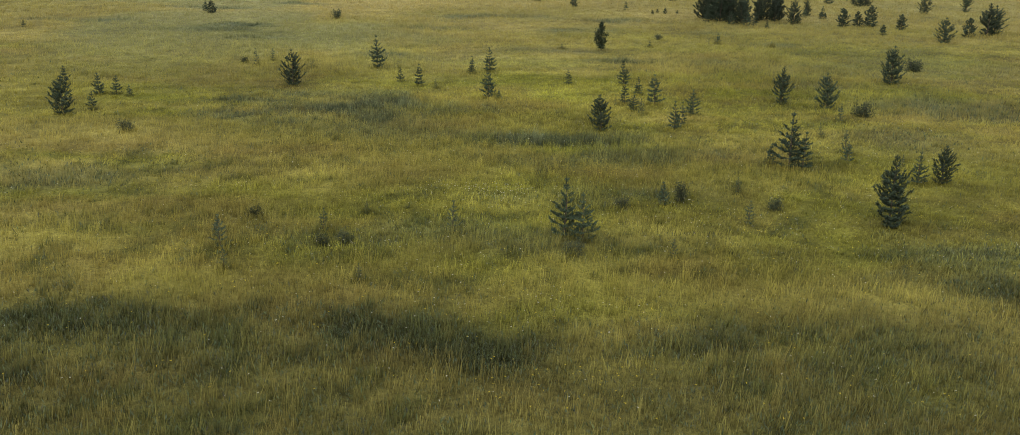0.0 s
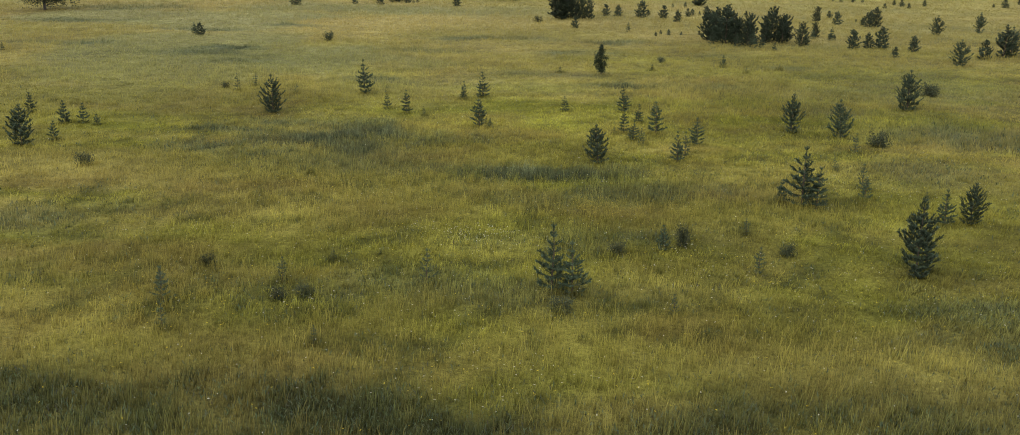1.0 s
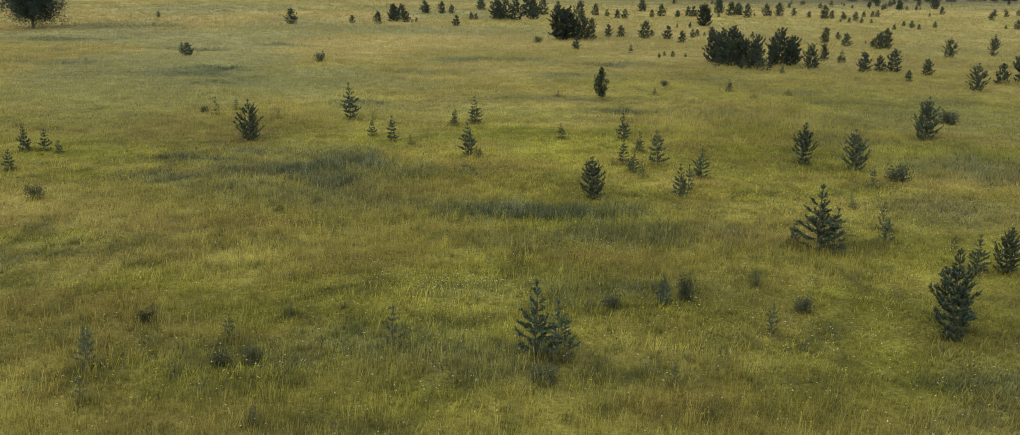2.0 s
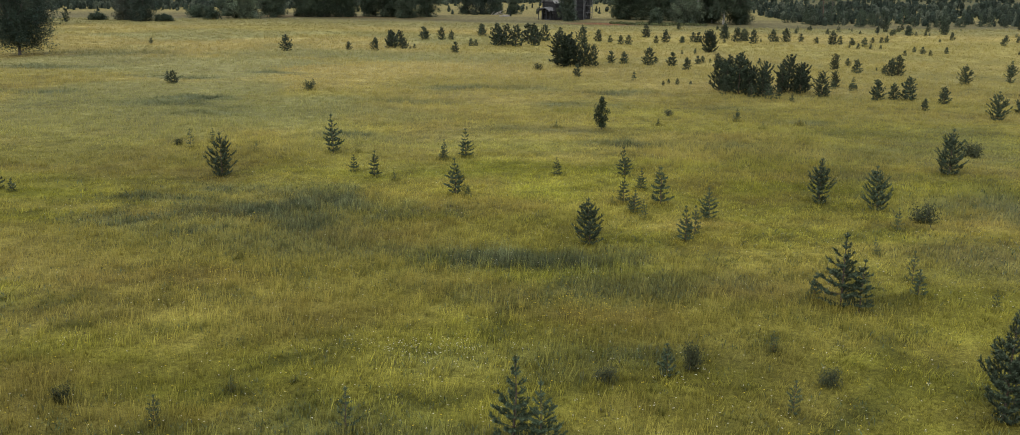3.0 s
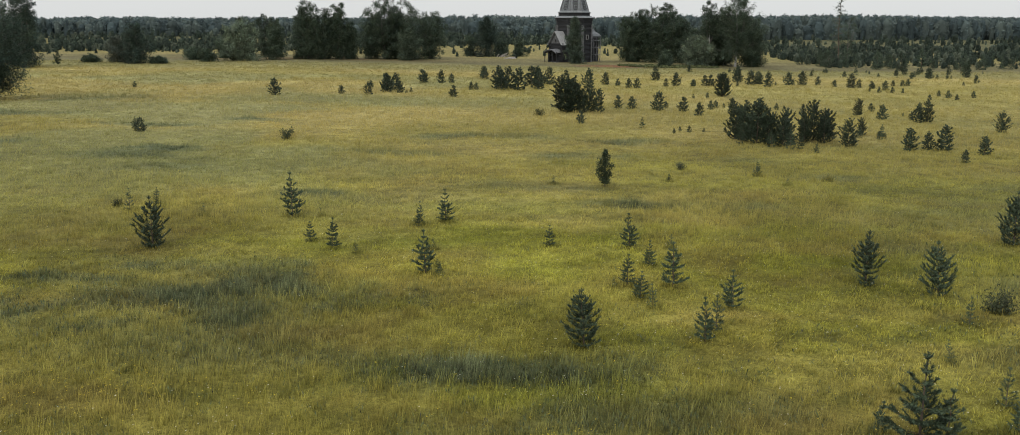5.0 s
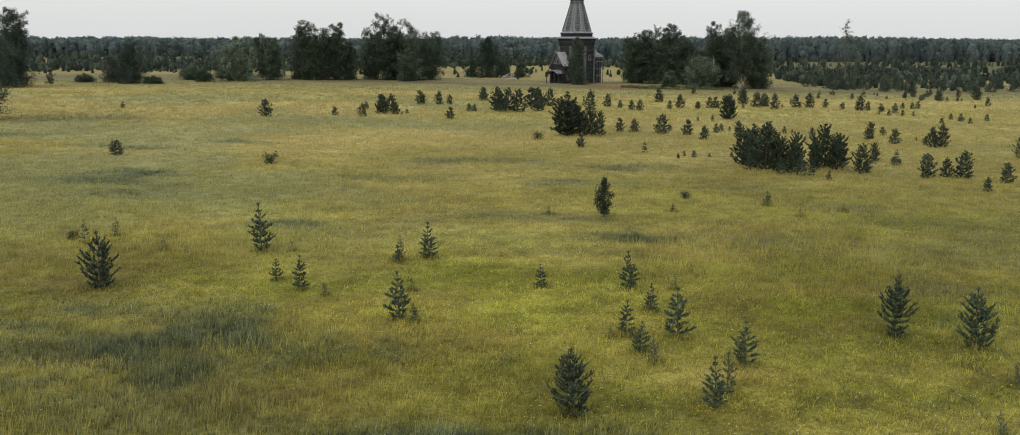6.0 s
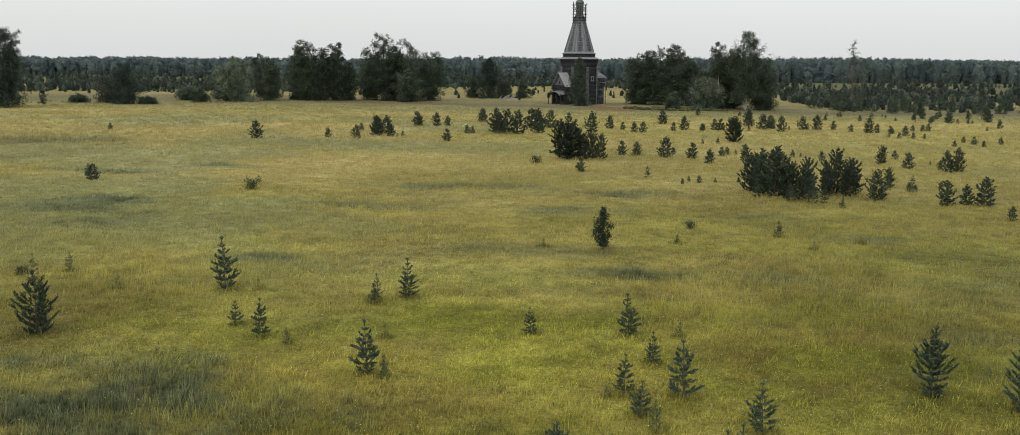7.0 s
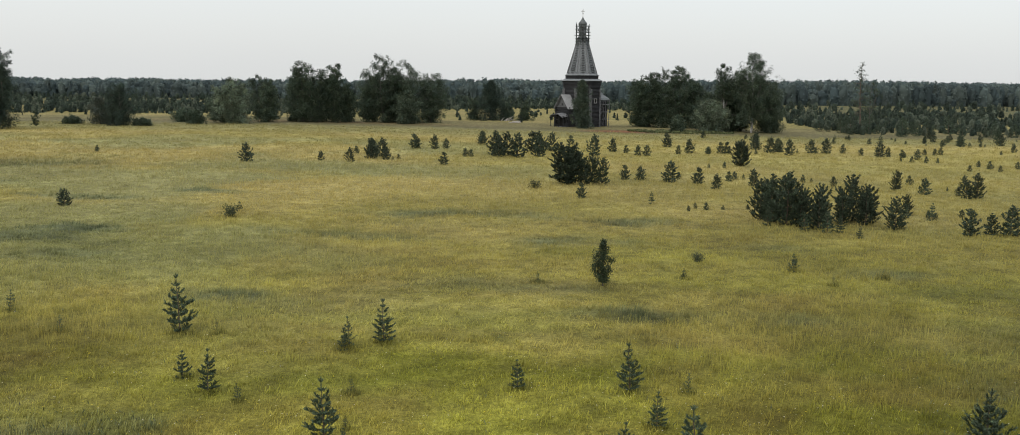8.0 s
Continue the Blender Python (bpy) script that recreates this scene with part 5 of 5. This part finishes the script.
        part("roof_slope", bm, ROOF_PALE, root, "pale weathered board roof slope")

    # porch before the gable, its boards bent to a low arch
    bm = bmesh.new()
    arc = [(math.sin(a), math.cos(a)) for a in [(-1.35 + 2.7 * k / 9) for k in range(10)]]
    for k, ((u0, v0), (u1, v1)) in enumerate(zip(arc, arc[1:])):
        sag = 0.06 * (k % 3)
        lo, hi = 2.55, 1.15
        pts = [along(7.2, 2.2 * u0, lo + hi * v0), along(10.2, 2.2 * u0, lo + hi * v0 - 0.25 - sag), along(10.2, 2.2 * u1, lo + hi * v1 - 0.25 - sag), along(7.2, 2.2 * u1, lo + hi * v1)]
        slab(bm, *pts[::-1], 0.08)
    part("porch_roof", bm, PLANK, root, "sagging grey plank porch roof")
    for d, s in ((9.6, -2.1), (9.6, -0.7), (9.6, 0.7), (9.6, 2.1), (8.2, -2.1), (8.2, 2.1)):
        bm = bmesh.new()
        add_bar(bm, along(d, s, -0.1), along(d, s, 2.95 if d > 9 else 3.4), 0.12, None, 6)
        part("porch_post", bm, LOG_WOOD, root)
    bm = bmesh.new()
    add_box(bm, along(8.6, 0, 0.1), (4.4, 2.6, 0.16), TURN)
    for k in range(1, 5):
        add_box(bm, along(9.7 + 0.3 * k, 0, 0.16 - 0.035 * k), (2.2, 0.28, 0.06), TURN)
    part("porch_floor", bm, PLANK, root)
    bm = bmesh.new()
    add_box(bm, along(7.58, 0.2, 1.35), (1.1, 0.08, 1.95), TURN)
    part("door", bm, DARK, root, "dark open doorway")
    for s, z, w, h in ((-1.6, 2.3, 0.6, 0.7), (1.7, 2.3, 0.6, 0.7), (0.0, 5.9, 0.5, 0.7)):
        bm = bmesh.new()
        add_box(bm, along(7.60, s, z), (w, 0.06, h), TURN)
        win = part("window", bm, DARK, root, "small dark window opening")
        bm = bmesh.new()
        for dx, dz, a, b in ((-w / 2, 0, 0.09, h + 0.18), (w / 2, 0, 0.09, h + 0.18), (0, h / 2, w, 0.09), (0, -h / 2, w, 0.09)):
            add_box(bm, along(7.64, s + dx, z + dz), (a, 0.08, b), TURN)
        part("frame", bm, PLANK, win)
    # windows of the main walls
    for s in range(8):
        a = AXIS + 2 * math.pi * s / 8
        if s in (0, 4):
            continue
        out = Vector((math.sin(a), math.cos(a), 0))
        for z in ((7.2, 3.0) if s % 2 else (6.8,)):
            turn = Matrix.Rotation(-a, 4, "Z")
            bm = bmesh.new()
            add_box(bm, out * 4.70 + Vector((0, 0, z)), (0.75, 0.14, 1.0), turn)
            win = part("window", bm, DARK, root, "small dark window opening")
            bm = bmesh.new()
            side = Vector((math.cos(a), -math.sin(a), 0))
            for dx, dz, w, h in ((-0.42, 0, 0.12, 1.25), (0.42, 0, 0.12, 1.25), (0, 0.56, 0.74, 0.12), (0, -0.56, 0.74, 0.12)):
                add_box(bm, out * 4.74 + side * dx + Vector((0, 0, z + dz)), (w, 0.16, h), turn)
            part("frame", bm, ROOF_PALE, win)

    # altar end with its barrel roof
    bm = bmesh.new()
    n = 21
    for k in range(n):
        z = 6.9 * (k + 0.5) / n
        c = [along(-3.6, -2.8, z), along(-6.9, -2.8, z), along(-8.4, -1.3, z), along(-8.4, 1.3, z), along(-6.9, 2.8, z), along(-3.6, 2.8, z)]
        for a, b in zip(c, c[1:]):
            e = (b - a).normalized() * 0.15
            add_bar(bm, a - e, b + e, 0.175, None, 6)
    part("altar_wall", bm, LOG_WOOD, root, "dark log walls of the altar end")
    bm = bmesh.new()
    outline = [(-2.75, 6.6), (-2.9, 7.0), (-2.4, 7.5), (-1.6, 7.9), (-0.7, 8.3), (0, 9.0), (0.7, 8.3), (1.6, 7.9), (2.4, 7.5), (2.9, 7.0), (2.75, 6.6)]
    near = [bm.verts.new(along(-8.5, s * 1.0, z - 0.1)) for s, z in outline]
    far = [bm.verts.new(along(-3.4, s * 1.1, z)) for s, z in outline]
    for k in range(len(outline) - 1):
        bm.faces.new((near[k], near[k + 1], far[k + 1], far[k]))
    bm.faces.new(near)
    bm.faces.new(far)
    bmesh.ops.recalc_face_normals(bm, faces=bm.faces)
    part("barrel_roof", bm, DOME, root, "curved shingled barrel roof")
    root.matrix_basis = Matrix.Translation((x, y, stand(x, y, 0.05)))

    # poles round the drum and against the altar wall
    sc = new("scaffolding")
    tagged(sc, "pole scaffolding round the drum below the dome", "scaffolding")
    rnd = random.Random(4)
    for k in range(8):
        a = k * math.pi / 4 + 0.3
        bm = bmesh.new()
        p = Vector((math.sin(a) * 1.75, math.cos(a) * 1.75, 0))
        add_bar(bm, p + Vector((0, 0, 19.6)), p + Vector((0, 0, 26.2 + rnd.uniform(0, 0.9))), 0.085)
        a2 = a + math.pi / 4
        q = Vector((math.sin(a2) * 1.75, math.cos(a2) * 1.75, 0))
        add_bar(bm, p + Vector((0, 0, 21.3 if k % 2 else 23.7)), q + Vector((0, 0, 23.7 if k % 2 else 26.0)), 0.05)
        part("pole", bm, SCAFFOLD_MAT, sc)
    for z in (20.3, 21.3, 22.1, 22.9, 23.7, 24.5, 25.3, 26.1):
        bm = bmesh.new()
        for k in range(8):
            a, b = k * math.pi / 4 + 0.3, (k + 1) * math.pi / 4 + 0.3
            p, q = Vector((math.sin(a) * 1.8, math.cos(a) * 1.8, z)), Vector((math.sin(b) * 1.8, math.cos(b) * 1.8, z + rnd.uniform(-0.05, 0.05)))
            over = (q - p).normalized() * rnd.uniform(0.15, 0.55)
            add_bar(bm, p - over, q + over, 0.07)
        part("rail", bm, SCAFFOLD_MAT, sc)
    for z in (22.9, 24.9):
        bm = bmesh.new()
        for k in range(8):
            a = (k + 0.5) * math.pi / 4 + 0.3
            add_box(bm, (math.sin(a) * 1.4, math.cos(a) * 1.4, z), (1.1, 0.45, 0.06), Matrix.Rotation(-a, 4, "Z"))
        part("deck", bm, PLANK, sc)
    sc.matrix_basis = root.matrix_basis.copy()

    sc = new("scaffolding")
    tagged(sc, "ramshackle pole scaffolding leaning on the altar wall", "scaffolding")
    for d in (-4.2, -5.6, -7.0):
        for s in (-3.05, -3.7):
            bm = bmesh.new()
            add_bar(bm, along(d, s, 0), along(d + rnd.uniform(-.2, .2), s, 6.4 + rnd.uniform(-0.8, 1.0)), 0.09)
            part("pole", bm, PLANK, sc)
    for z in (1.9, 3.8, 5.7):
        bm = bmesh.new()
        add_bar(bm, along(-4.0, -3.05, z), along(-7.2, -3.05, z), 0.075)
        add_bar(bm, along(-4.0, -3.7, z), along(-7.2, -3.7, z), 0.075)
        for d in (-4.2, -5.6, -7.0):
            add_bar(bm, along(d, -2.9, z), along(d, -3.8, z), 0.075)
        part("rail", bm, PLANK, sc)
        bm = bmesh.new()
        add_box(bm, along(-5.6, -3.35, z + 0.1), (0.6, 3.0, 0.06), TURN)
        part("deck", bm, PLANK, sc)
    bm = bmesh.new()
    add_bar(bm, along(-4.2, -3.7, 0.2), along(-7.0, -3.7, 5.5), 0.05)
    add_bar(bm, along(-7.0, -3.7, 0.2), along(-4.2, -3.7, 5.5), 0.05)
    part("brace", bm, PLANK, sc)
    sc.matrix_basis = root.matrix_basis.copy()


build_church(10.9, 304.0)


def log_pile(x, y):
    root = new("log_pile")
    rnd = random.Random(9)
    for k in range(7):
        bm = bmesh.new()
        px, py = rnd.uniform(-1.2, 1.2), rnd.uniform(-0.5, 0.5)
        a = rnd.uniform(-0.3, 0.3)
        z = 0.16 if k < 4 else 0.42
        v = Vector((math.cos(a), math.sin(a), rnd.uniform(-0.03, 0.05))) * rnd.uniform(0.6, 1.3)
        add_bar(bm, Vector((px, py, z)) - v, Vector((px, py, z)) + v, 0.15, 0.12, 7)
        part("log", bm, FELLED, root)
    root.matrix_basis = Matrix.Translation((x, y, stand(x, y, 0.0)))
    tagged(root, "small pile of pale peeled logs in the grass", "log pile")


log_pile(-6.4, 313)


def dead_branches(x, y):
    """A few bare branches lying below the spruce."""
    root = new("fallen_branch")
    rnd = random.Random(12)
    wood = Soup()
    for k in range(9):
        a = rnd.uniform(-0.7, 0.7)
        p = Vector((rnd.uniform(-1.6, 1.6), rnd.uniform(-0.5, 0.5), 0.05))
        e = p + Vector((math.cos(a) * rnd.uniform(1.2, 2.6), math.sin(a), rnd.uniform(0.3, 1.5)))
        wood.tube([p, p.lerp(e, 0.5) + Vector((0, 0, 0.15)), e], [0.09, 0.065, 0.03], 5)
    put("bough", wood.mesh("bough"), FELLED, root)
    root.matrix_basis = Matrix.Translation((x, y, stand(x, y, 0.0)))
    tagged(root, "bare grey fallen branches lying under a spruce", "branch")


dead_branches(-10.0, 324.0)
